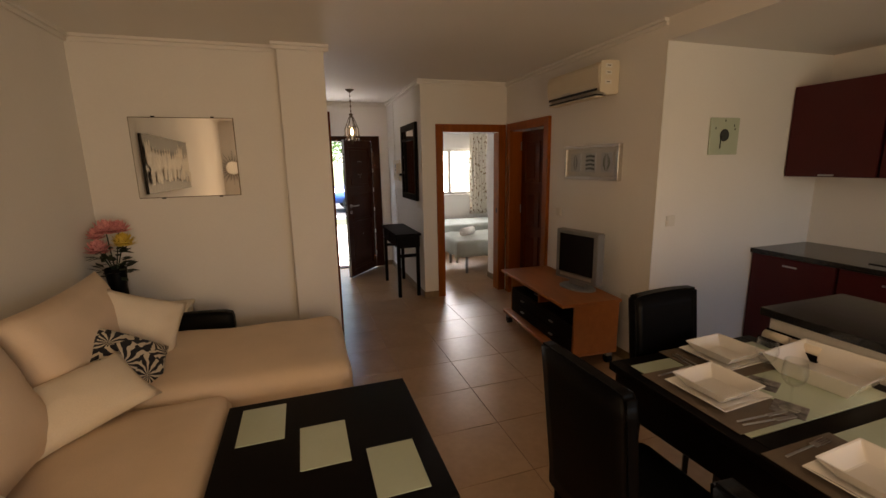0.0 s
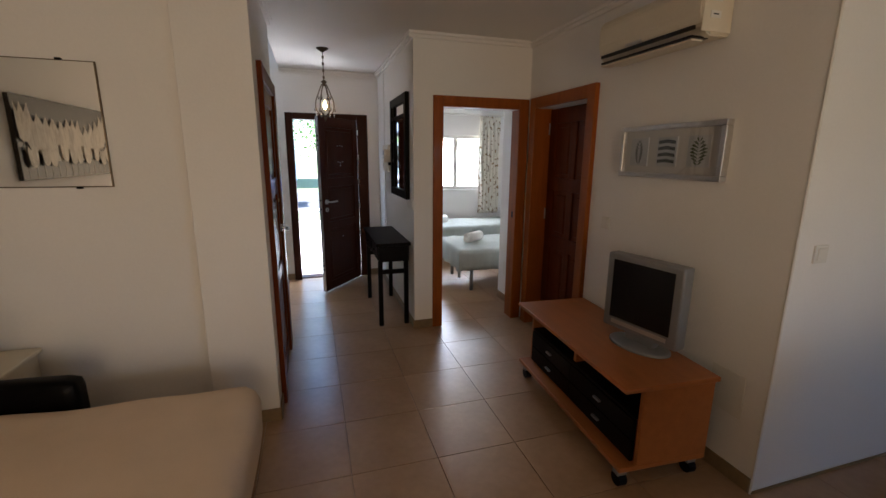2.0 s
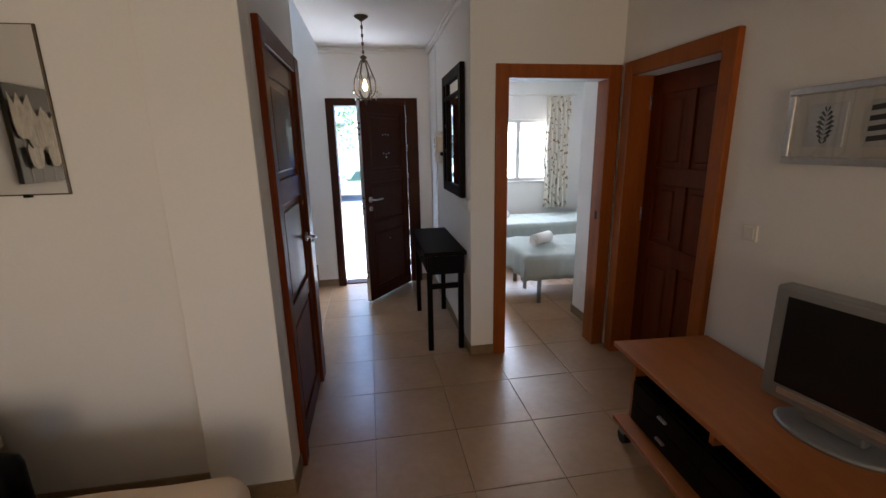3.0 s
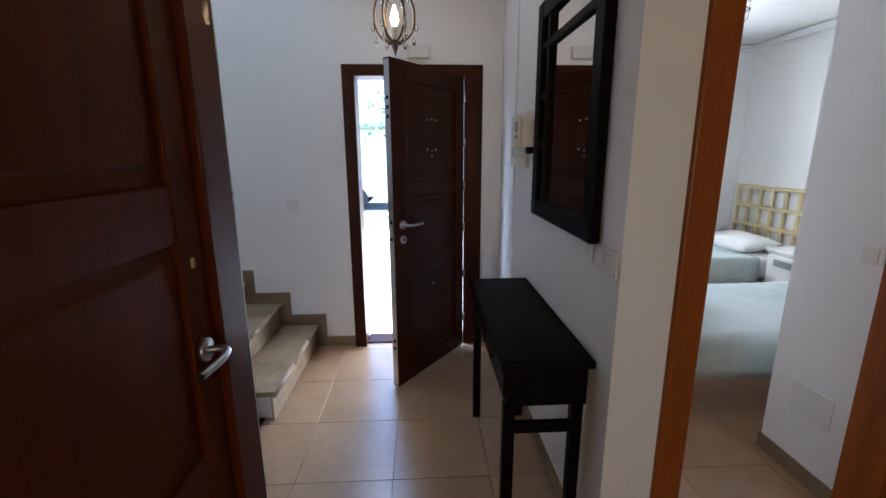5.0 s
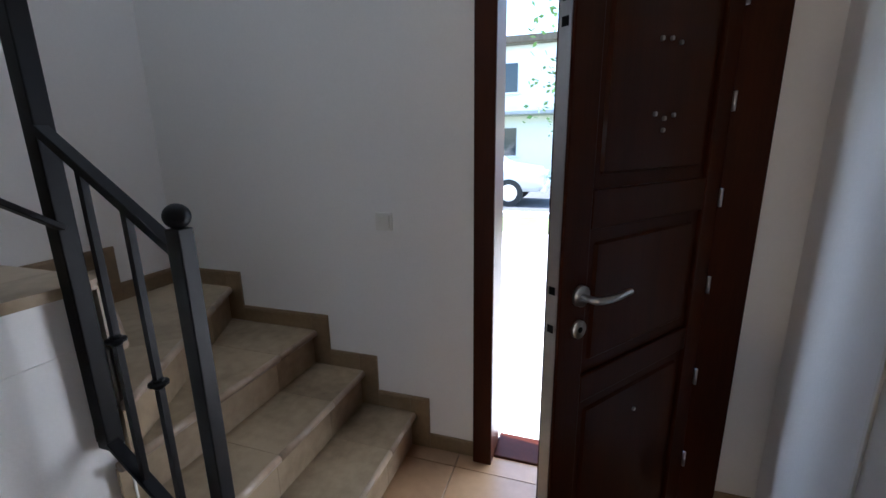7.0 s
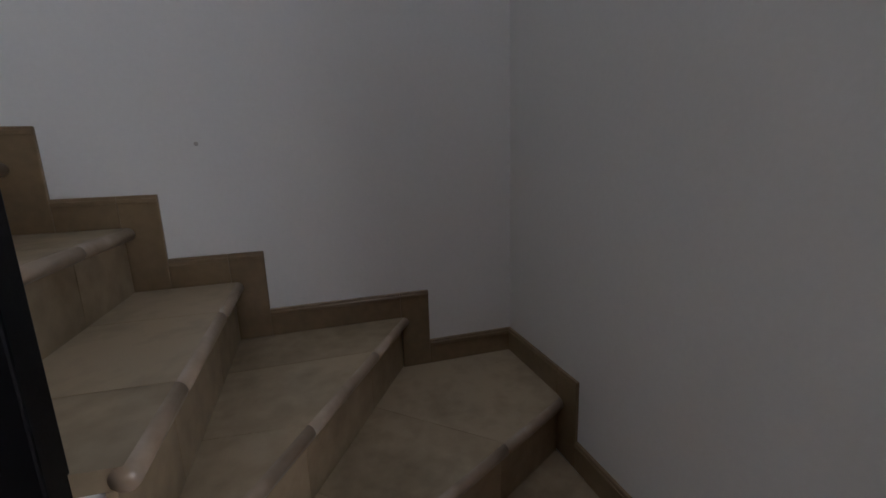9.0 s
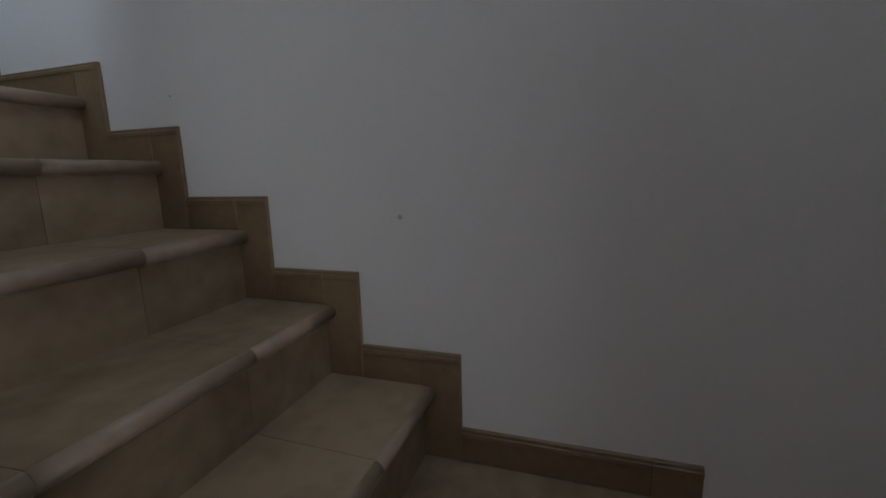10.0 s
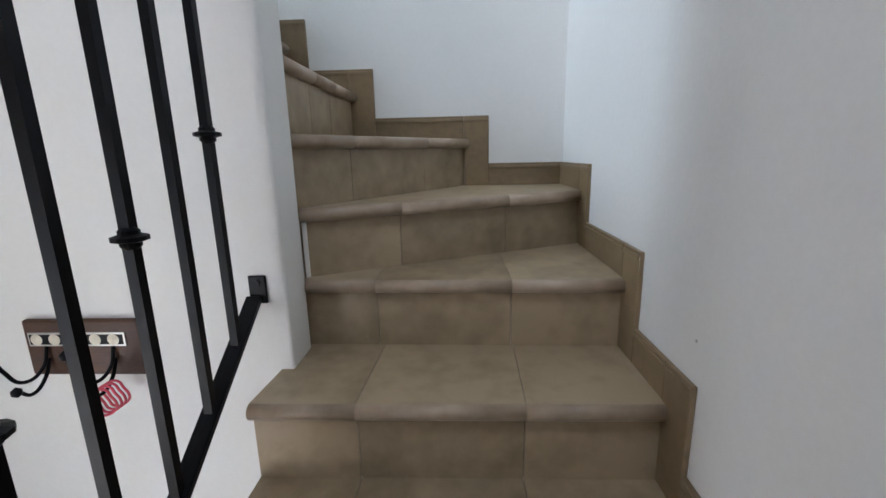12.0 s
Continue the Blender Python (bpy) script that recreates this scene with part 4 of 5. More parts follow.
# ---- dining table, chairs, kitchen ----
dt = thing("dining_table", "dark wenge dining table with frosted glass panels", "table")
part("apron", boxes((1.6, 2.4, 0.17, 1.46, 0.57, 0.715), bevel=0.003), DARK, dt)
for e in ((1.58, 1.64, 0.15, 1.48, 0.715, 0.75), (2.355, 2.42, 0.15, 1.48, 0.715, 0.75), (1.64, 2.355, 1.417, 1.48, 0.715, 0.7495), (1.64, 2.355, 0.822, 0.895, 0.715, 0.7495), (1.64, 2.355, 0.15, 0.22, 0.715, 0.7495)):
    part("top_rail", boxes(e, bevel=0.002, seg=1), DARK, dt)
part("glass_panel", boxes((1.641, 2.354, 0.896, 1.416, 0.718, 0.7515), bevel=0.001, seg=1), FROST, dt, "pale green frosted glass panel")
part("glass_panel", boxes((1.641, 2.354, 0.221, 0.821, 0.718, 0.7515), bevel=0.001, seg=1), FROST, dt, "pale green frosted glass panel")
for x in (1.63, 2.37):
    for y in (0.2, 1.43):
        part("leg", boxes((x - 0.04, x + 0.04, y - 0.04, y + 0.04, 0, 0.57), bevel=0.003), DARK, dt)


def chair():
    """A padded high-back chair: back at y=0, facing -y."""
    root = thing("dining_chair", "black leather high-back dining chair at the table", "chair", group="dining chairs")
    part("seat", soft_box(-0.21, 0.21, -0.44, 0.0, 0.40, 0.48, r=0.03, sag=0.004, n=8), BLACKLEA, root, smooth=True)
    b = boxes((-0.2, 0.2, -0.025, 0.03, 0.42, 1.005))
    bmesh.ops.subdivide_edges(b, edges=b.edges, cuts=7, use_grid_fill=True)
    bmesh.ops.bevel(b, geom=[e for e in b.edges if len(e.link_faces) == 2 and e.calc_face_angle(0) > 1], offset=0.013, segments=3, affect="EDGES")
    for v in b.verts:
        v.co.y += 0.05 * max(0, v.co.z - 0.5) / 0.48 + 0.008 * (1 - (v.co.x / 0.2) ** 2)
        if v.co.z > 0.9:
            v.co.z -= 0.006 * (v.co.x / 0.2) ** 2
    part("backrest", b, BLACKLEA, root, smooth=True)
    for x in (-0.185, 0.185):
        for y in (-0.41, -0.01):
            part("leg", rod((x, y, 0), (x * 0.98, y, 0.41), 0.017, 4, r2=0.02), DARK, root)
    return root


dt.matrix_basis = pose(0.055, 0.07, 0)
ch = chair()
place(ch, pose(2.02, 1.6, 0, 0, 0, 4))
copy_thing(ch, pose(1.25, 1.155, 0, 0, 0, 92))
copy_thing(ch, pose(1.2, 0.46, 0, 0, 0, 88))


def square_dish(w, h, t=0.006, flare=0.6):
    """A square porcelain dish with flaring sides."""
    bm = bmesh.new()
    def ring(s, z):
        return [bm.verts.new((s * a, s * b, z)) for a, b in ((-1, -1), (1, -1), (1, 1), (-1, 1))]
    rs = [ring(w / 2 * flare, 0), ring(w / 2, h), ring(w / 2 - t, h), ring(w / 2 * flare - t, t)]
    bm.faces.new(rs[0][::-1])
    for p, q in zip(rs, rs[1:]):
        for k in range(4):
            bm.faces.new((p[k], p[(k + 1) % 4], q[(k + 1) % 4], q[k]))
    bm.faces.new(rs[3])
    bmesh.ops.bevel(bm, geom=list(bm.edges), offset=0.002, segments=2, affect="EDGES")
    return bm


PLM = mat("taupe_placemat", (0.14, 0.11, 0.085), 0.7, vary=0.15, scale=20, fine=200, bump=0.3)
COAST = mat("dark_coaster_print", (0.03, 0.028, 0.028), 0.5, vary=0.9, scale=25, second=(0.16, 0.15, 0.15))


def cutlery(kind, a, m):
    root = thing(kind, "stainless steel table %s lying on the mat" % kind, kind)
    part("shaft", boxes((-0.004, 0.004, -0.1, 0.03, 0, 0.004), bevel=0.0015, seg=1), STEEL, root)
    if kind == "fork":
        part("head", boxes((-0.011, 0.011, 0.03, 0.055, 0, 0.003), bevel=0.001, seg=1), STEEL, root)
        for k in range(4):
            part("tine", boxes((-0.011 + 0.0066 * k, -0.009 + 0.0066 * k + 0.0015, 0.055, 0.1, 0.0005, 0.0028)), STEEL, root)
    else:
        part("blade", boxes((-0.008, 0.008, 0.03, 0.115, 0, 0.0025), bevel=0.001, seg=1), STEEL, root)
    return place(root, m)


def setting(x, y, rz, glass_at):
    mt = thing("placemat", "taupe woven rectangular placemat on the glass table", "placemat", group="placemats")
    part("mat", boxes((-0.21, 0.21, -0.15, 0.15, 0, 0.003), bevel=0.001, seg=1), PLM, mt)
    place(mt, pose(x, y, 0.7515, 0, 0, rz))
    pl = thing("dinner_plate", "square white porcelain dinner plate", "plate", group="dinner plates")
    part("dish", square_dish(0.25, 0.022, flare=0.75), PORC, pl)
    place(pl, pose(x, y, 0.7548, 0, 0, rz + 3))
    bw = thing("soup_plate", "deep square white porcelain plate stacked on another", "plate", group="deep plates")
    part("dish", square_dish(0.215, 0.045, flare=0.66), PORC, bw)
    place(bw, pose(x, y, 0.768, 0, 0, rz + 3))
    m = pose(x, y, 0.7546, 0, 0, rz)
    cutlery("fork", 0, m @ pose(-0.18, 0.0, 0, 0, 0, 4))
    cutlery("knife", 0, m @ pose(0.165, 0.0, 0, 0, 0, -3))
    cutlery("knife", 0, m @ pose(0.19, 0.0, 0, 0, 0, -6))
    gx, gy = glass_at
    co = thing("coaster", "dark square patterned drinks coaster", "coaster", group="coasters")
    part("pad", boxes((-0.05, 0.05, -0.05, 0.05, 0, 0.005), bevel=0.003), COAST, co)
    place(co, pose(gx, gy, 0.7515, 0, 0, 25))
    wg = thing("wine_glass", "empty clear stemmed wine glass on a coaster", "glass", group="wine glasses")
    part("bowl", lathe([(0.004, 0.085), (0.02, 0.09), (0.034, 0.11), (0.038, 0.135), (0.033, 0.18), (0.0315, 0.18), (0.0365, 0.135), (0.0325, 0.111), (0.018, 0.093), (0.001, 0.089)], 28), THIN, wg, smooth=True)
    part("stem", rod((0, 0, 0.004), (0, 0, 0.087), 0.0038, 12), THIN, wg, smooth=True)
    part("foot", lathe([(0.031, 0), (0.031, 0.002), (0.006, 0.005), (0.001, 0.006)], 28), THIN, wg, smooth=True)
    place(wg, pose(gx, gy, 0.7567, 0, 0, 0))


setting(1.825, 1.195, -90, (1.965, 1.03))
setting(2.115, 1.4, 180, (2.055, 1.185))
setting(1.795, 0.69, -90, (2.025, 0.57))
sbw = thing("salad_bowl", "large square white porcelain salad bowl", "bowl")
part("dish", square_dish(0.32, 0.08, 0.008, flare=0.7), PORC, sbw)
place(sbw, pose(2.33, 1.13, 0.7515, 0, 0, 6))

bar_wall = structure("wall_breakfast_bar", boxes((2.535, 2.655, -1.2, 1.5, 0, 0.86), bevel=0.003), PLASTER, "low white plaster wall under the breakfast bar", "wall")
# dark sheet over the pale bar wall imitates the shade beneath the dining table
bp = thing("bar_panel", "dark panel added on the bar for the shade under the table", "panel", kind="structure")
part("panel", boxes((2.515, 2.535, -1.2, 1.5, 0, 0.72), bevel=0.003), DARK, bp)
bart = thing("breakfast_bar_top", "polished black granite breakfast bar top", "worktop", kind="structure")
part("slab", boxes((2.5, 3.1, -1.2, 1.53, 0.86, 0.9), bevel=0.004), GRANITE, bart)
hold = thing("napkin_holder", "dark rack holding rolled cream napkins", "napkin holder")
part("rack", boxes((2.36, 2.42, 1.15, 1.4, 0.752, 0.765), (2.415, 2.42, 1.15, 1.4, 0.765, 0.82), (2.36, 2.365, 1.15, 1.4, 0.765, 0.79), bevel=0.001, seg=1), DARK, hold)
for k in range(2):
    part("napkin", rod((2.39, 1.16 + 0.12 * k, 0.795), (2.39, 1.265 + 0.12 * k, 0.795), 0.024, 14), CREAM2, hold, "rolled cream napkin", True)
hold.matrix_basis = pose(0.055, 0.07, 0)


def cupboard(name, label, x0, x1, y0, y1, z0, z1, front_x, handle_z):
    root = thing(name, label, "cabinet", group="kitchen cabinets")
    part("carcass", boxes((x0, x1, y0, y1, z0, z1), bevel=0.002, seg=1), REDCAB, root)
    d = part("door", boxes((front_x - 0.02, front_x, y0 + 0.003, y1 - 0.003, z0 + 0.003, z1 - 0.003), bevel=0.002), REDCAB, root)
    yc = (y0 + y1) / 2
    part("handle", boxes((front_x - 0.032, front_x - 0.02, yc - 0.05, yc + 0.05, handle_z - 0.006, handle_z + 0.006), bevel=0.003), STEEL, d, "brushed steel bar handle")


for k in range(4):
    cupboard("base_cabinet", "dark red lacquered kitchen base cabinet", 3.9, 4.515, 1.985 - 0.6 * k, 2.57 - 0.6 * k, 0.13, 0.86, 3.895, 0.8)
    cupboard("wall_cabinet", "dark red lacquered kitchen wall cabinet", 4.145, 4.515, 1.985 - 0.6 * k, 2.57 - 0.6 * k, 1.465, 2.15, 4.14, 1.48)
structure("trim_plinth", boxes((3.92, 3.935, -0.4, 2.575, 0, 0.13)), STEEL, "brushed metal plinth under the kitchen cabinets", "plinth")
wt = thing("kitchen_worktop", "polished black granite kitchen worktop", "worktop", kind="structure")
part("slab", boxes((3.857, 4.518, -0.4, 2.578, 0.862, 0.9), bevel=0.004), GRANITE, wt)
hob = thing("cooking_hob", "black glass hob set in the worktop", "hob")
part("plate", boxes((4.0, 4.45, 1.3, 1.88, 0.9, 0.906), bevel=0.002), SCREEN, hob)
clk = thing("wall_clock", "square frosted glass wall clock with a dark dial", "clock")
part("face", boxes((3.285, 3.562, 2.562, 2.575, 1.645, 1.91), bevel=0.002), FROST, clk, "pale green frosted glass square")
part("standoff", rod((3.425, 2.58, 1.78), (3.425, 2.575, 1.78), 0.03, 12), STEEL, clk)
part("dial", rod((3.42, 2.562, 1.785), (3.42, 2.560, 1.785), 0.045, 24), INK, clk, "dark round dial")
part("minute_hand", boxes((3.38, 3.387, 2.5575, 2.5595, 1.69, 1.78)), IRON, clk)
for dx, dz in ((0.0, 0.105), (0.1, 0.045), (0.09, 0.07), (-0.09, 0.05)):
    part("hour_mark", boxes((3.42 + dx - 0.004, 3.42 + dx + 0.004, 2.5605, 2.562, 1.785 + dz - 0.008, 1.785 + dz + 0.008)), INK, clk)

# ---- hall ----
con = thing("console_table", "black-stained wooden console table against the hall wall", "table")
part("tabletop", boxes((1.435, 1.752, 5.058, 6.035, 0.768, 0.797), bevel=0.006), DARK, con)
part("apron", boxes((1.46, 1.74, 5.09, 5.99, 0.62, 0.768), bevel=0.003), DARK, con)
for y0 in (5.11, 5.55):
    d = part("drawer", boxes((1.452, 1.462, y0, y0 + 0.41, 0.64, 0.76), bevel=0.003), DARK, con)
    part("knob", rod((1.452, y0 + 0.205, 0.7), (1.435, y0 + 0.205, 0.7), 0.01, 12), IRON, d)
for x in (1.475, 1.715):
    for y in (5.12, 5.96):
        part("leg", boxes((x - 0.02, x + 0.02, y - 0.02, y + 0.02, 0, 0.62), bevel=0.003), DARK, con)
for y in (5.12, 5.96):
    part("stretcher", boxes((1.495, 1.695, y - 0.012, y + 0.012, 0.5, 0.54), bevel=0.002), DARK, con)

hm = thing("hall_mirror", "large mirror in a wide black latticed wooden frame", "mirror")
ya, yb, za, zb = 5.122, 5.872, 1.18, 2.11
part("glass", boxes((1.742, 1.75, ya + 0.05, yb - 0.05, za + 0.05, zb - 0.05)), MIRROR, hm)
part("backing", boxes((1.75, 1.758, ya + 0.01, yb - 0.01, za + 0.01, zb - 0.01)), DARK, hm)
for s in ((1.72, 1.758, ya, ya + 0.075, za, zb), (1.72, 1.758, yb - 0.075, yb, za, zb), (1.721, 1.757, ya + 0.075, yb - 0.075, za, za + 0.075), (1.721, 1.757, ya + 0.075, yb - 0.075, zb - 0.075, zb)):
    part("frame", boxes(s, bevel=0.005), DARK, hm)
for s in ((1.724, 1.742, yb - 0.18, yb - 0.15, za + 0.075, zb - 0.075), (1.726, 1.742, ya + 0.075, yb - 0.075, zb - 0.2, zb - 0.17)):
    part("lattice_bar", boxes(s, bevel=0.003), DARK, hm)
for z in (1.5, 1.7):
    part("lattice_bar", boxes((1.726, 1.742, yb - 0.15, yb - 0.075, z, z + 0.03), bevel=0.003), DARK, hm)

fb = thing("fuse_box", "cream plastic fuse box on the hall wall", "fuse box")
part("case", boxes((1.735, 1.76, 6.09, 6.465, 1.395, 1.685), bevel=0.006), ACW, fb)
part("cover", boxes((1.728, 1.736, 6.115, 6.44, 1.44, 1.66), bevel=0.004), ACW, fb)
for k in range(4):
    part("vent_slot", boxes((1.7265, 1.7285, 6.33, 6.4, 1.455 + 0.012 * k, 1.46 + 0.012 * k)), GREYPL, fb)
it = thing("intercom", "beige alarm keypad box on the hall wall", "intercom")
part("case", boxes((1.69, 1.76, 5.995, 6.065, 1.5, 1.635), bevel=0.008), ACW, it)
part("front_cover", boxes((1.672, 1.69, 5.99, 6.07, 1.495, 1.64), bevel=0.006), ACW, it, "beige rounded front cover")
part("display", boxes((1.67, 1.673, 6.0, 6.06, 1.575, 1.625), bevel=0.001, seg=1), GREYPL, it, "grey display window")
part("keypad", boxes((1.67, 1.673, 6.005, 6.055, 1.54, 1.56), bevel=0.001, seg=1), GREYPL, it, "dark key strip")
part("button", boxes((1.669, 1.673, 6.015, 6.045, 1.505, 1.525), bevel=0.001, seg=1), WHITE, it)
part("plug", boxes((1.72, 1.76, 6.0, 6.04, 1.465, 1.5), bevel=0.01), IRON, it, "black cable gland")
structure("trim_conduit", boxes((1.752, 1.76, 6.44, 6.455, 0.08, 1.395), (1.752, 1.76, 6.44, 6.455, 1.685, 2.5), bevel=0.002, seg=1), WHITE, "thin white cable conduit on the hall wall", "conduit")
bell = thing("door_chime", "white plastic door chime above the front door", "door chime")
part("case", boxes((1.1, 1.25, 6.89, 6.93, 2.1, 2.185), bevel=0.008), WHITE, bell)

CRYSTAL = glass("crystal_drop", (1, 0.98, 0.95), ior=1.5)
BULB = glow("lit_bulb", (1, 0.62, 0.25), 6)
ch2 = thing("hall_chandelier", "small bronze cage chandelier with crystal drops, lit", "chandelier")
LX, LY = 1.078, 5.79
part("ceiling_rose", lathe([(0.055, 0.03), (0.055, 0.022), (0.02, 0.0), (0.006, -0.01)], 24, (LX, LY, TOP - 0.03)), BRONZE, ch2, smooth=True)
for k in range(9):
    z = TOP - 0.05 - 0.03 * k
    bm = bmesh.new()
    bmesh.ops.create_cone(bm, segments=8, radius1=0.009, radius2=0.009, depth=0.026, cap_ends=False, matrix=Matrix.Translation((LX, LY, z)) @ Matrix.Diagonal((1 if k % 2 else 0.4, 0.4 if k % 2 else 1, 1, 1)))
    part("chain_link", bm, BRONZE, ch2)
part("hub", lathe([(0.004, 0.05), (0.03, 0.03), (0.012, 0.01), (0.02, 0), (0.004, -0.01)], 16, (LX, LY, 2.22)), BRONZE, ch2, smooth=True)
for k in range(6):
    a = 2 * math.pi * k / 6
    u = Vector((math.cos(a), math.sin(a), 0))
    o = Vector((LX, LY, 0))
    arm = tube("arm", [o + u * 0.02 + Vector((0, 0, 2.23)), o + u * 0.05 + Vector((0, 0, 2.16)), o + u * 0.085 + Vector((0, 0, 2.04)), o + u * 0.06 + Vector((0, 0, 1.96)), o + u * 0.005 + Vector((0, 0, 1.935))], 0.0048, BRONZE, ch2)
    for j, (rr, zz) in enumerate(((0.055, 2.12), (0.092, 2.01), (0.082, 1.955))):
        c = o + u * rr
        part("crystal", lathe([(0.001, 0.03), (0.004, 0.02), (0.009, 0.004), (0.006, -0.006), (0.001, -0.012)], 6, (c.x, c.y, zz - 0.02)), CRYSTAL, arm)
part("candle", rod((LX, LY, 1.94), (LX, LY, 2.0), 0.012, 12), WHITE, ch2)
part("bulb", lathe([(0.008, 0), (0.018, 0.025), (0.014, 0.05), (0.002, 0.085)], 14, (LX, LY, 2.0)), BULB, ch2, "warm lit candle bulb", True)
bm = bmesh.new()
for k in range(8):
    a = 2 * math.pi * k / 8
    v = [bm.verts.new((LX + r * math.cos(a + w), LY + r * math.sin(a + w), z)) for r, w, z in ((0.005, 0, 1.925), (0.03, 0.3, 1.93), (0.05, 0, 1.945), (0.03, -0.3, 1.93))]
    bm.faces.new(v)
part("leaf_cup", bm, BRONZE, ch2)
part("finial", lathe([(0.004, 0.03), (0.014, 0.015), (0.008, 0), (0.002, -0.02)], 12, (LX, LY, 1.905)), BRONZE, ch2, smooth=True)

# hook board beside the stairs
hb = thing("coat_hook_board", "dark wooden key and coat hook board on the wall", "hook board")
HW = mat("rustic_board", (0.055, 0.017, 0.004), 0.5, vary=0.4, scale=5, fine=40, stretch=(1, 6, 6))
part("board", boxes((0.124, 0.402, 5.16, 5.178, 1.615, 1.753), bevel=0.006), HW, hb)
part("label_frame", boxes((0.158, 0.39, 5.178, 5.181, 1.69, 1.724), bevel=0.001, seg=1), CHROME, hb)
part("label_back", boxes((0.163, 0.385, 5.181, 5.182, 1.695, 1.719)), IRON, hb)
for x in (0.185, 0.228, 0.325, 0.368):
    part("stone", lathe([(0.001, -0.004), (0.014, 0), (0.011, 0.004), (0.001, 0.006)], 14), ACW, hb, "pale pebble inlay").matrix_basis = pose(x, 5.183, 1.707, 90, 0, 0)
for x in (0.19, 0.35):
    hk = tube("hook", [(x, 5.18, 1.69), (x, 5.2, 1.645), (x, 5.245, 1.635), (x, 5.28, 1.68), (x + 0.005, 5.29, 1.715)], 0.004, IRON, hb)
    tube("hook", [(x, 5.18, 1.66), (x, 5.2, 1.62), (x, 5.235, 1.6), (x, 5.26, 1.62)], 0.004, IRON, hb)
    part("hook_ball", lathe([(0.001, -0.012), (0.01, -0.005), (0.01, 0.005), (0.001, 0.012)], 12, (x + 0.005, 5.29, 1.72)), IRON, hk, smooth=True)
    part("hook_ball", lathe([(0.001, -0.012), (0.01, -0.005), (0.01, 0.005), (0.001, 0.012)], 12, (x, 5.265, 1.622)), IRON, hk, smooth=True)
CORAL = mat("coral_cord", (0.6, 0.06, 0.1), 0.5, vary=0.15)
cd = thing("key_cord", "coiled coral-red plastic wrist cord hanging from a hook", "key cord")
for k in range(4):
    tube("coil", [(0.175 + 0.03 * math.cos(a), 5.215 + 0.012 * k + 0.004 * math.sin(3 * a), 1.59 + 0.03 * math.sin(a)) for a in [i * 2 * math.pi / 10 for i in range(11)]], 0.0028, CORAL, cd)

# ---- bedroom ----
win = thing("window_1", "white bedroom window with two sashes, bright daylight behind", "window", kind="structure")
for s in ((2.82, 3.86, 8.55, 8.61, 1.0, 1.05), (2.82, 3.86, 8.55, 8.61, 1.87, 1.92), (2.82, 2.87, 8.55, 8.61, 1.05, 1.87), (3.81, 3.86, 8.55, 8.61, 1.05, 1.87), (3.305, 3.375, 8.545, 8.615, 1.05, 1.87)):
    part("window_frame", boxes(s, bevel=0.004), WHITE, win)
part("window_sill", boxes((2.79, 3.89, 8.46, 8.56, 0.97, 1.0), bevel=0.004), WHITE, win)
for a, b in ((2.87, 3.305), (3.375, 3.81)):
    part("pane", boxes((a, b, 8.575, 8.581, 1.05, 1.87)), GLASS, win).visible_shadow = False


def floral_material():
    m = mat("floral_curtain", (0.78, 0.74, 0.64), 0.9, vary=0.04)
    nt = m.node_tree
    b = nt.nodes["Principled BSDF"]
    old = b.inputs["Base Color"].links[0].from_socket
    v = nt.nodes.new("ShaderNodeTexNoise")
    v.inputs["Scale"].default_value, v.inputs["Detail"].default_value = 16, 3
    co = nt.nodes.new("ShaderNodeTexCoord")
    nt.links.new(co.outputs["Object"], v.inputs["Vector"])
    r = nt.nodes.new("ShaderNodeValToRGB")
    r.color_ramp.elements[0].position, r.color_ramp.elements[1].position = 0.58, 0.61
    nt.links.new(v.outputs["Fac"], r.inputs[0])
    mx = nt.nodes.new("ShaderNodeMixRGB")
    nt.links.new(r.outputs[0], mx.inputs[0])
    nt.links.new(old, mx.inputs[1])
    mx.inputs[2].default_value = (0.3, 0.2, 0.1, 1)
    nt.links.new(mx.outputs[0], b.inputs["Base Color"])
    return m


FLORAL = floral_material()
cur = thing("curtain", "cream floral curtain drawn to the window's side", "curtain")
bm = bmesh.new()
cols = []
for i in range(61):
    u = i / 60
    col = []
    for j in range(13):
        w = j / 12
        amp = 0.03 + 0.012 * w
        col.append(bm.verts.new((3.72 + 0.38 * u + 0.01 * math.sin(9 * w + u * 7), 8.40 + amp * math.sin(u * 2 * math.pi * 6 + 0.6 * math.sin(3 * w)), 2.24 - 1.66 * w)))
    cols.append(col)
for p, q in zip(cols, cols[1:]):
    for j in range(12):
        bm.faces.new((p[j], q[j], q[j + 1], p[j + 1]))
cc = part("cloth", bm, FLORAL, cur, smooth=True)
sol = cc.modifiers.new("thickness", "SOLIDIFY")
sol.thickness = 0.003
part("rod", rod((2.2, 8.4, 2.26), (4.2, 8.4, 2.26), 0.012, 12), WHITE, cur, "thin white curtain rod", True)
for x in (2.25, 4.15):
    part("bracket", boxes((x - 0.01, x + 0.01, 8.4, 8.5, 2.25, 2.27)), WHITE, cur)


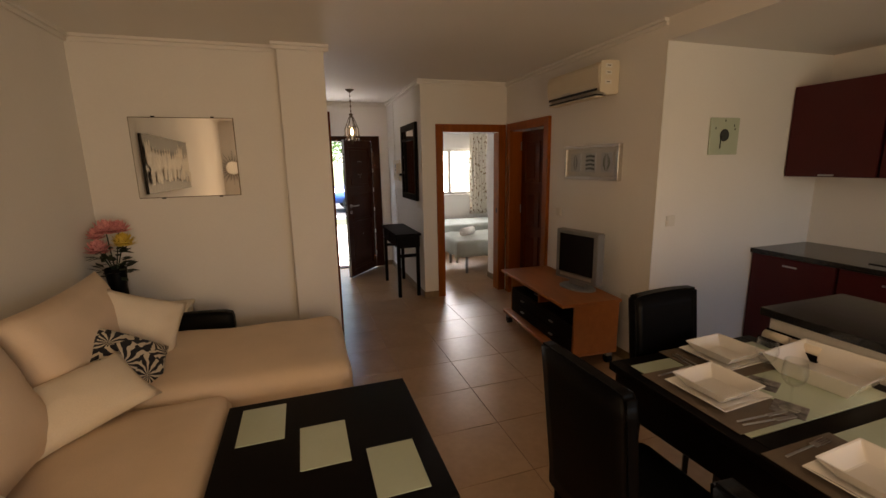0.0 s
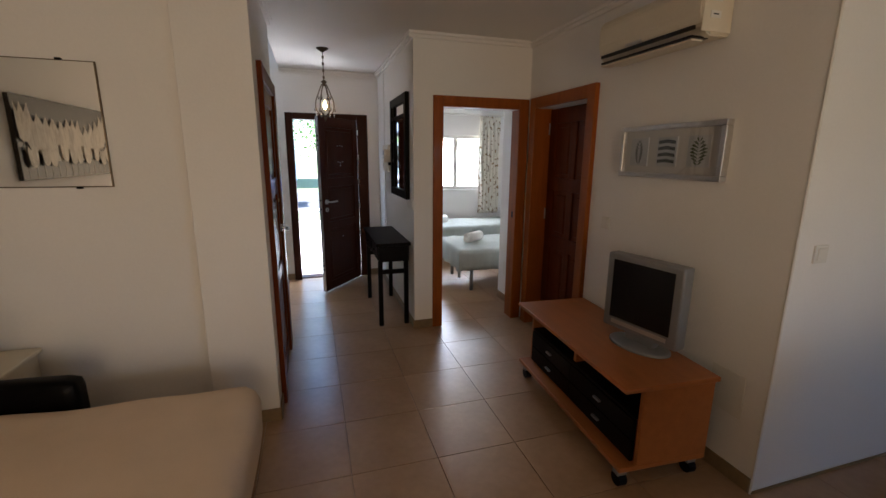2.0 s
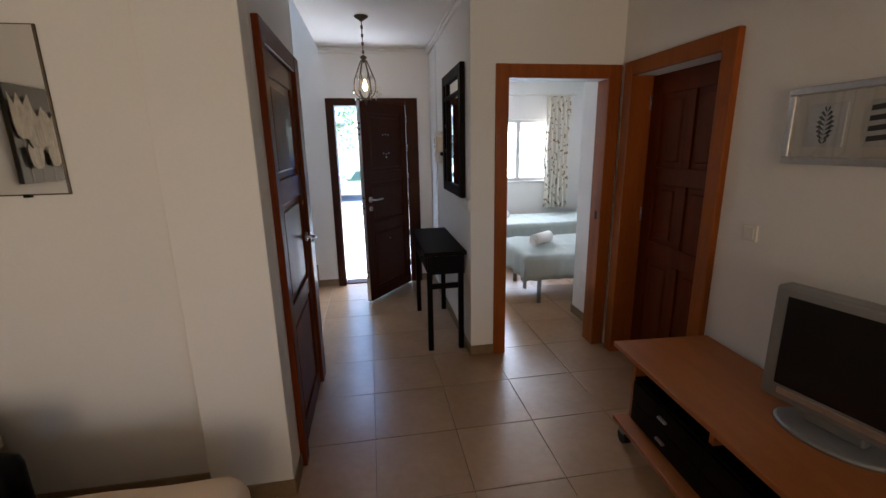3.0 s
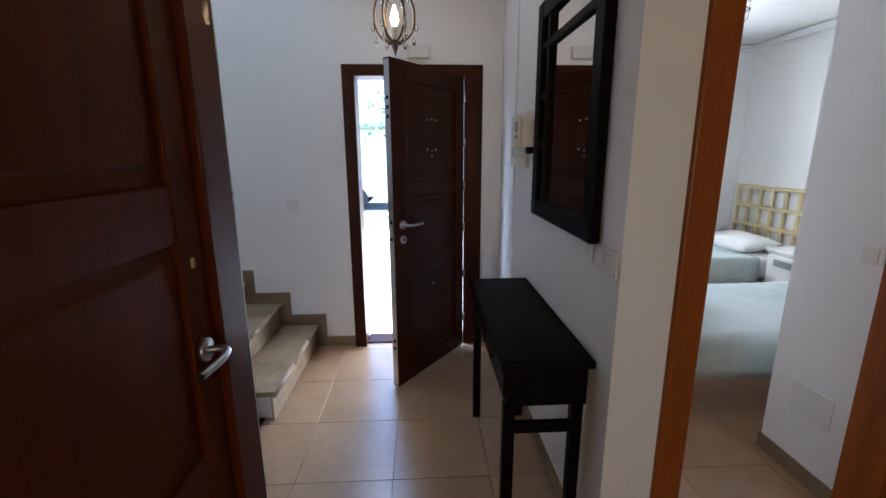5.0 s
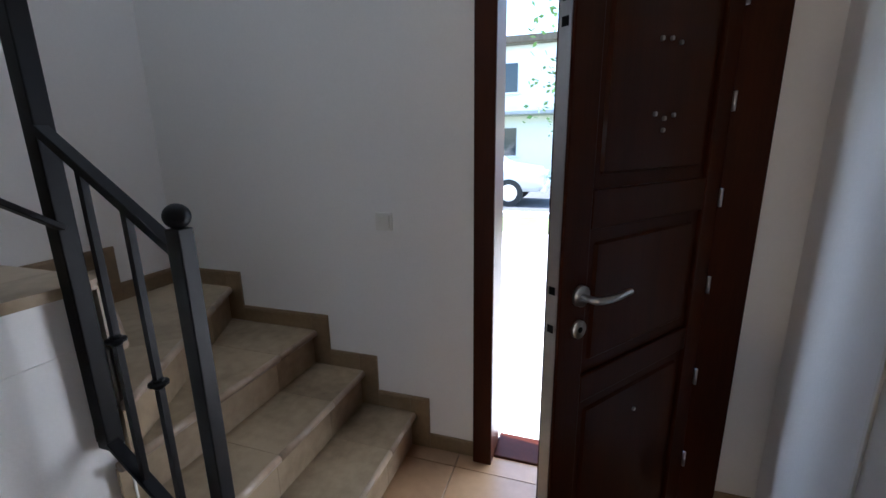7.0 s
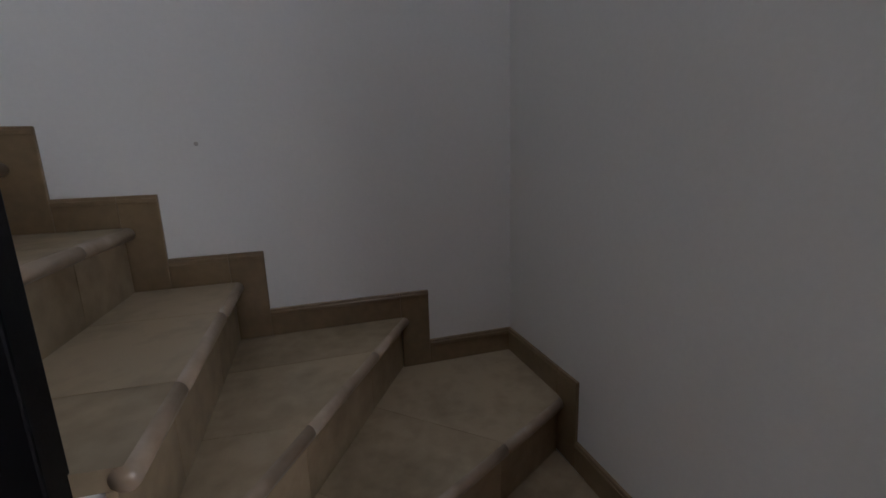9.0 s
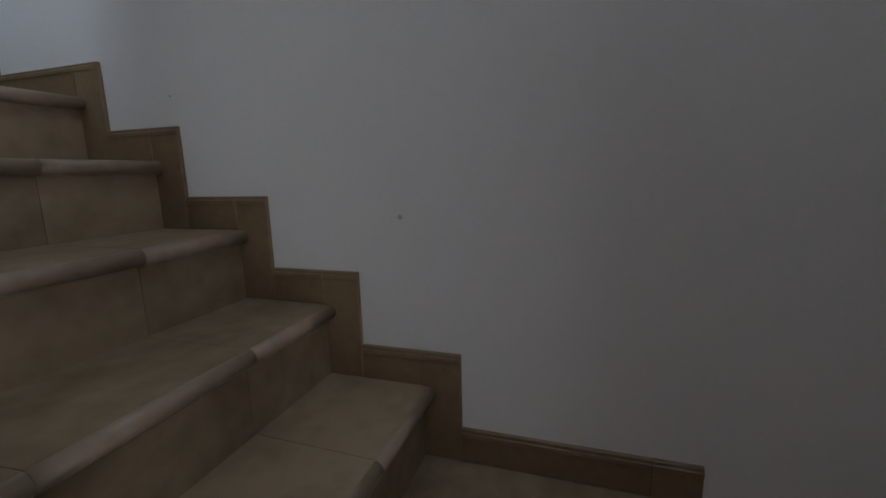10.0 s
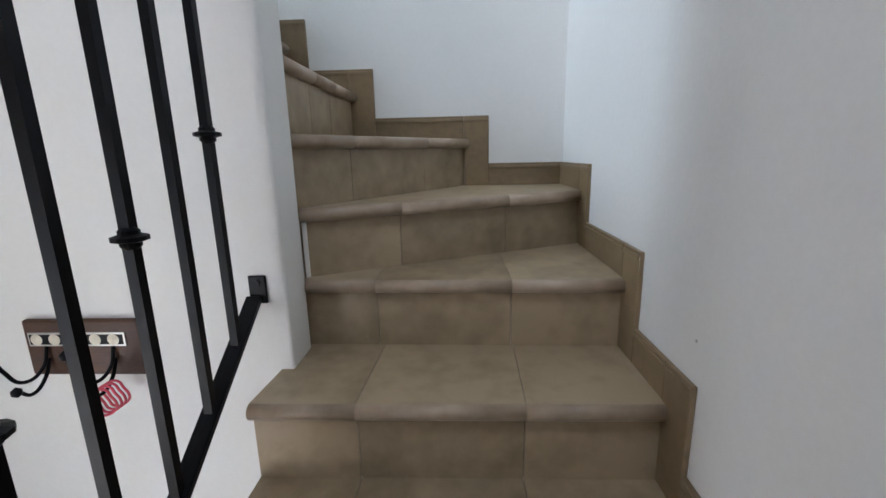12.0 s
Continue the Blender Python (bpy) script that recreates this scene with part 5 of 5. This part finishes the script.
def bed(y0, y1, x0):
    root = thing("single_bed", "single bed with a pale aqua bedspread and metal legs", "bed", group="twin beds")
    part("mattress", boxes((x0, 4.62, y0, y1, 0.3, 0.5), bevel=0.04, seg=3), SHEET, root, smooth=True)
    bm = bmesh.new()
    n, m = 44, 30
    g = {}
    for i in range(n + 1):
        for j in range(m + 1):
            x = x0 - 0.24 + (4.3 - x0 + 0.24) * i / n
            y = y0 - 0.24 + (y1 - y0 + 0.48) * j / m
            ox, oy = max(0, x0 - x), max(0, y0 - y, y - y1)
            drop = ox + oy
            fold = 0.018 * math.sin(26 * (x if oy else y)) * min(1, drop * 6)
            sg = -1 if y < y0 else 1
            px = x0 - 0.015 * min(1, ox * 20) - (fold if ox else 0) if ox else x
            py = (y0 if y < y0 else y1) + sg * (0.015 + abs(fold)) if oy else y
            z = 0.512 - drop + 0.01 * noise.noise((x * 3, y * 3, y0)) + 0.012 * noise.noise((x * 9, y * 4, 2)) + 0.006 * noise.noise((x * 21, y * 17, 5))
            g[i, j] = bm.verts.new((px, py, max(0.2, z)))
    for i in range(n):
        for j in range(m):
            bm.faces.new((g[i, j], g[i + 1, j], g[i + 1, j + 1], g[i, j + 1]))
    c = part("bedspread", bm, SPREAD, root, "pale aqua cotton bedspread", True)
    s = c.modifiers.new("thickness", "SOLIDIFY")
    s.thickness = 0.006
    for x in (x0 + 0.18, 4.4):
        for y in (y0 + 0.08, y1 - 0.08):
            part("leg", rod((x, y, 0), (x, y, 0.3), 0.022, 12), GREYPL, root, "grey metal leg", True)
    pw = thing("bed_pillow", "white pillow at the head of the bed", "pillow", group="bed pillows")
    part("cover", pillow_bm(0.7, 0.4, 0.16, 0.45, seed=int(y0 * 10)), SHEET, pw, smooth=True)
    place(pw, pose(4.4, (y0 + y1) / 2, 0.575, 80, 0, 90))


bed(5.84, 6.74, 2.5)
bed(7.48, 8.36, 2.62)


def towel(x, y, rz):
    root = thing("rolled_towel", "rolled white towel lying on the bed", "towel", group="rolled towels")
    bm = bmesh.new()
    pts = []
    for k in range(70):
        a = k * 0.36
        r = 0.012 + 0.0021 * k * 0.36 * 1.05
        pts.append((r * math.cos(a), r * math.sin(a)))
    va = [[bm.verts.new((s * (0.14 + 0.006 * noise.noise((p[0] * 40, p[1] * 40, s))), p[0], p[1])) for p in pts] for s in (-1, 1)]
    for k in range(69):
        bm.faces.new((va[0][k], va[0][k + 1], va[1][k + 1], va[1][k]))
    c = part("roll", bm, SHEET, root, smooth=True)
    s = c.modifiers.new("thickness", "SOLIDIFY")
    s.thickness = 0.009
    place(root, pose(x, y, 0.58, 0, 0, rz))


towel(2.84, 6.3, 35)
towel(2.85, 7.85, 30)
PALEY = mat("pale_yellow_paint", (0.62, 0.52, 0.27), 0.5, vary=0.08)
for y0, y1 in ((7.45, 8.4), (5.82, 6.77)):
    hd = thing("headboard", "pale yellow lattice headboard against the wall", "headboard", group="headboards")
    n = 6
    for k in range(n + 1):
        y = y0 + (y1 - y0) * k / n
        part("upright", boxes((4.715, 4.74, y - 0.018, y + 0.018, 0.0 if k in (0, n) else 0.45, 1.12), bevel=0.003, seg=1), PALEY, hd)
    for z in (0.5, 0.7, 0.9, 1.1):
        part("crossbar", boxes((4.705, 4.735, y0 - 0.018, y1 + 0.018, z - 0.018, z + 0.018), bevel=0.003, seg=1), PALEY, hd)
ns = thing("nightstand", "white nightstand between the beds with a dark drawer", "nightstand")
part("body", boxes((4.3, 4.72, 6.97, 7.38, 0.08, 0.6), bevel=0.004), WHITE, ns)
part("top", boxes((4.28, 4.73, 6.95, 7.4, 0.6, 0.63), bevel=0.005), WHITE, ns)
part("drawer", boxes((4.292, 4.3, 7.0, 7.35, 0.45, 0.57), bevel=0.003), WHITE, ns)
part("drawer_inset", boxes((4.288, 4.293, 7.05, 7.3, 0.48, 0.54)), GREYPL, ns, "dark grey drawer inset")
for y in (7.0, 7.35):
    part("leg", boxes((4.33, 4.37, y - 0.02, y + 0.02, 0, 0.08)), WHITE, ns)
bc = thing("bedroom_chandelier", "brass ceiling lamp with curved arms and glass shades", "ceiling lamp")
part("rose", lathe([(0.06, 0.02), (0.05, 0), (0.01, -0.02)], 20, (3.2, 6.9, TOP - 0.012)), BRASS, bc, smooth=True)
part("stem", rod((3.2, 6.9, 2.3), (3.2, 6.9, 2.53), 0.008, 10), BRASS, bc)
for k in range(5):
    a = 2 * math.pi * k / 5
    u = Vector((math.cos(a), math.sin(a), 0))
    o = Vector((3.2, 6.9, 0))
    arm = tube("arm", [o + Vector((0, 0, 2.32)), o + u * 0.1 + Vector((0, 0, 2.26)), o + u * 0.2 + Vector((0, 0, 2.3)), o + u * 0.21 + Vector((0, 0, 2.34))], 0.005, BRASS, bc)
    c = o + u * 0.21
    part("glass_shade", lathe([(0.012, 0), (0.03, 0.02), (0.036, 0.06), (0.042, 0.085), (0.04, 0.085), (0.034, 0.06), (0.028, 0.022), (0.01, 0.003)], 18, (c.x, c.y, 2.34)), GLASS, arm, smooth=True)
    part("candle_bulb", lathe([(0.006, 0), (0.013, 0.02), (0.009, 0.045), (0.001, 0.06)], 10, (c.x, c.y, 2.35)), BULB, arm, smooth=True)

# ---- outdoors ----
PAVE = mat("pale_paving", (0.68, 0.66, 0.63), 0.85, vary=0.12, scale=2, fine=40, bump=0.1)
GRASS = mat("dry_grass", (0.1, 0.13, 0.045), 0.95, vary=0.35, scale=3, fine=60, bump=0.5)
ASPH = mat("asphalt", (0.06, 0.06, 0.062), 0.9, vary=0.2, scale=4, fine=120, bump=0.3)
structure("ground", boxes((-600, 600, 8.8, 1200, -0.5, -0.05), (-600, -2.0, -1200, 8.8, -0.5, -0.05), (5.0, 600, -1200, 8.8, -0.5, -0.05), (-2.0, 5.0, -1200, -2.2, -0.5, -0.05)), GRASS, "sun-dried grass plain reaching the horizon", "ground")
structure("pavement", boxes((-2.0, 1.7, 7.1, 12.2, -0.3, -0.012)), PAVE, "pale concrete paving before the front door", "paving")
structure("road", boxes((-60, 60, 14.2, 21, -0.2, -0.03)), ASPH, "grey asphalt road", "road")
structure("kerb", boxes((-60, 60, 14.0, 14.2, -0.2, 0.04), bevel=0.01), PAVE, "pale concrete kerb along the road", "kerb")
structure("roof", boxes((-1.6, 5.2, -2.5, 8.9, UP + 0.2, UP + 0.35)), CEILING, "flat roof slab of the house", "roof")
WHITECAR = mat("white_car_paint", (0.75, 0.75, 0.75), 0.3, vary=0.02, coat=0.6)
BLUECAR = mat("blue_car_paint", (0.02, 0.07, 0.25), 0.3, vary=0.05, coat=0.6)
TYRE = mat("tyre_rubber", (0.015, 0.015, 0.015), 0.8)
CARGLASS = mat("car_glass", (0.02, 0.03, 0.035), 0.08, vary=0.1)


def car(paint, label, m):
    """A parked car along x, its middle at the origin."""
    root = thing("parked_car", label, "car")
    side = [(-2.05, 0.35), (2.05, 0.35), (2.12, 0.6), (2.0, 0.85), (1.1, 0.98), (0.45, 1.48), (-1.3, 1.5), (-1.95, 1.0), (-2.12, 0.75)]
    bm = bmesh.new()
    v = [bm.verts.new((x, -0.85, z)) for x, z in side]
    f = bm.faces.new(v)
    r = bmesh.ops.extrude_face_region(bm, geom=[f])
    bmesh.ops.translate(bm, vec=(0, 1.7, 0), verts=[q for q in r["geom"] if isinstance(q, bmesh.types.BMVert)])
    for q in bm.verts:
        if q.co.z > 1.2:
            q.co.y *= 0.82
    bmesh.ops.recalc_face_normals(bm, faces=bm.faces)
    bmesh.ops.bevel(bm, geom=list(bm.edges), offset=0.07, segments=3, affect="EDGES")
    part("body", bm, paint, root, smooth=True)
    for sy in (-1, 1):
        for pts in (((0.95, 1.0), (0.42, 1.4), (-0.3, 1.42), (-0.3, 1.0)), ((-0.38, 1.0), (-0.38, 1.42), (-1.2, 1.42), (-1.7, 1.03))):
            bm = bmesh.new()
            q = [bm.verts.new((x, sy * (0.86 - (z - 1.0) * 0.33), z)) for x, z in pts]
            bm.faces.new(q)
            part("side_window", bm, CARGLASS, root)
        for x in (-1.3, 1.3):
            w = part("wheel", rod((x, sy * 0.68, 0.32), (x, sy * 0.87, 0.32), 0.32, 24), TYRE, root)
            part("rim", rod((x, sy * 0.865, 0.32), (x, sy * 0.885, 0.32), 0.2, 20), STEEL, w)
        part("headlight", boxes((2.0, 2.1, sy * 0.55 - 0.15, sy * 0.55 + 0.15, 0.65, 0.78), bevel=0.02), GLASS, root)
    part("bumper", boxes((2.02, 2.16, -0.75, 0.75, 0.35, 0.52), bevel=0.03), paint, root)
    place(root, m)


car(WHITECAR, "white car parked along the road", pose(-1.9, 16.2, -0.03, 0, 0, 0))
car(BLUECAR, "blue car parked along the road", pose(3.4, 16.6, -0.03, 0, 0, 180))
house = thing("house_opposite", "white two-storey house across the road with a dark roof edge", "house")
part("wall", boxes((-16, 0, 25, 33, -0.1, 5.5)), PLASTER, house)
part("roof", boxes((-16.4, 0.4, 24.5, 33.4, 5.5, 5.8), bevel=0.03), BRONZE, house)
part("canopy", boxes((-8, 0, 23.8, 25, 2.6, 2.75), bevel=0.02), GREYPL, house)
for x in (-12, -9, -6, -2.5):
    for z in (0.9, 3.6):
        w = part("window", boxes((x - 0.6, x + 0.6, 24.95, 25.03, z, z + 1.2), bevel=0.01), CARGLASS, house)
        part("sill", boxes((x - 0.7, x + 0.7, 24.85, 24.96, z - 0.08, z)), WHITE, w)

FOL = mat("sunlit_leaves", (0.07, 0.14, 0.03), 0.6, vary=0.4, scale=4)
BARK = mat("tree_bark", (0.12, 0.09, 0.06), 0.9, vary=0.3, bump=0.5)


def tree(x, y, h, r, seed, label):
    rnd = random.Random(seed)
    root = thing("tree", label, "tree")
    bm = rod((x, y, -0.1), (x + 0.1, y, h * 0.55), 0.14, 10, r2=0.08)
    for k in range(8):
        a, e = rnd.uniform(0, 6.28), rnd.uniform(0.4, 0.9)
        rod((x + 0.06, y, h * rnd.uniform(0.35, 0.55)), (x + r * e * math.cos(a), y + r * e * math.sin(a), h * rnd.uniform(0.65, 0.95)), 0.05, 6, bm=bm, r2=0.015)
    part("trunk", bm, BARK, root)
    verts, faces = [], []
    for c in range(60):
        a, q = rnd.uniform(0, 6.28), r * math.sqrt(rnd.random())
        cz = h * rnd.uniform(0.45, 1.0)
        ctr = Vector((x + q * math.cos(a), y + q * math.sin(a), cz))
        for k in range(50):
            p = ctr + Vector((rnd.gauss(0, 0.28), rnd.gauss(0, 0.28), rnd.gauss(0, 0.22)))
            d = Vector((rnd.uniform(-1, 1), rnd.uniform(-1, 1), rnd.uniform(-1, 0.4))).normalized() * 0.12
            s = d.cross(Vector((rnd.random(), rnd.random(), rnd.random()))).normalized() * 0.035
            i = len(verts)
            verts += [p, p + d * 0.5 + s, p + d, p + d * 0.5 - s]
            faces.append((i, i + 1, i + 2, i + 3))
    me = bpy.data.meshes.new("crown")
    me.from_pydata(verts, [], faces)
    me.materials.append(FOL)
    cr = new("crown", me)
    cr.parent = root


tree(1.9, 13.2, 4.2, 1.5, 3, "leafy green tree beside the front path")
tree(5.0, 22.5, 5.0, 2.2, 4, "leafy green tree beyond the road")
tree(1.6, 22.5, 4.2, 1.6, 6, "leafy green tree beyond the road")

# small scuffs and chips on the stair walls
SCUFF = mat("scuff_mark", (0.5, 0.46, 0.43), 0.9, vary=0.3)
for y, z, r in ((5.988, 1.476, 0.006), (5.363, 1.781, 0.003)):
    sc = tagged(obj("wall_scuff", rod((X0 - 0.001, y, z), (X0 + 0.0015, y, z), r, 7), SCUFF), "small grey scuff mark on the stair wall", "scuff mark", kind="structure")

# ---- floor tiles, laid last ----
floor = thing("floor", "glossy beige ceramic floor tiles with fine grout lines", "floor", kind="structure")
TS = 0.45
tile_meshes = {}


def tile_mesh(w, d):
    key = (round(w, 3), round(d, 3))
    if key not in tile_meshes:
        b = boxes((0, w, 0, d, -0.012, 0), bevel=0.0012, seg=1)
        me = bpy.data.meshes.new("tile")
        b.to_mesh(me)
        b.free()
        me.materials.append(TILE)
        tile_meshes[key] = me
    return tile_meshes[key]


for i in range(-5, 9):
    for j in range(-13, 12):
        x0, y0 = 1.03 + TS * i, 3.69 + TS * j
        x1, y1 = min(x0 + TS, 5.0), min(y0 + TS, 8.75)
        if y1 > 7.05 and x0 < 1.7:
            y1 = min(y1, 7.09)
        if x0 < -1.7 or y0 < -2.2 or (x1 < -0.3 and y0 > 4.2) or y1 - y0 < 0.03 or (x0 > 3.1 and 2.8 < y0 < 5.5):
            continue
        t = new("tile", tile_mesh(x1 - x0 - 0.0025, y1 - y0 - 0.0025))
        t.parent = floor
        t.matrix_basis = pose(x0, y0, 0, 0, 0, 0)
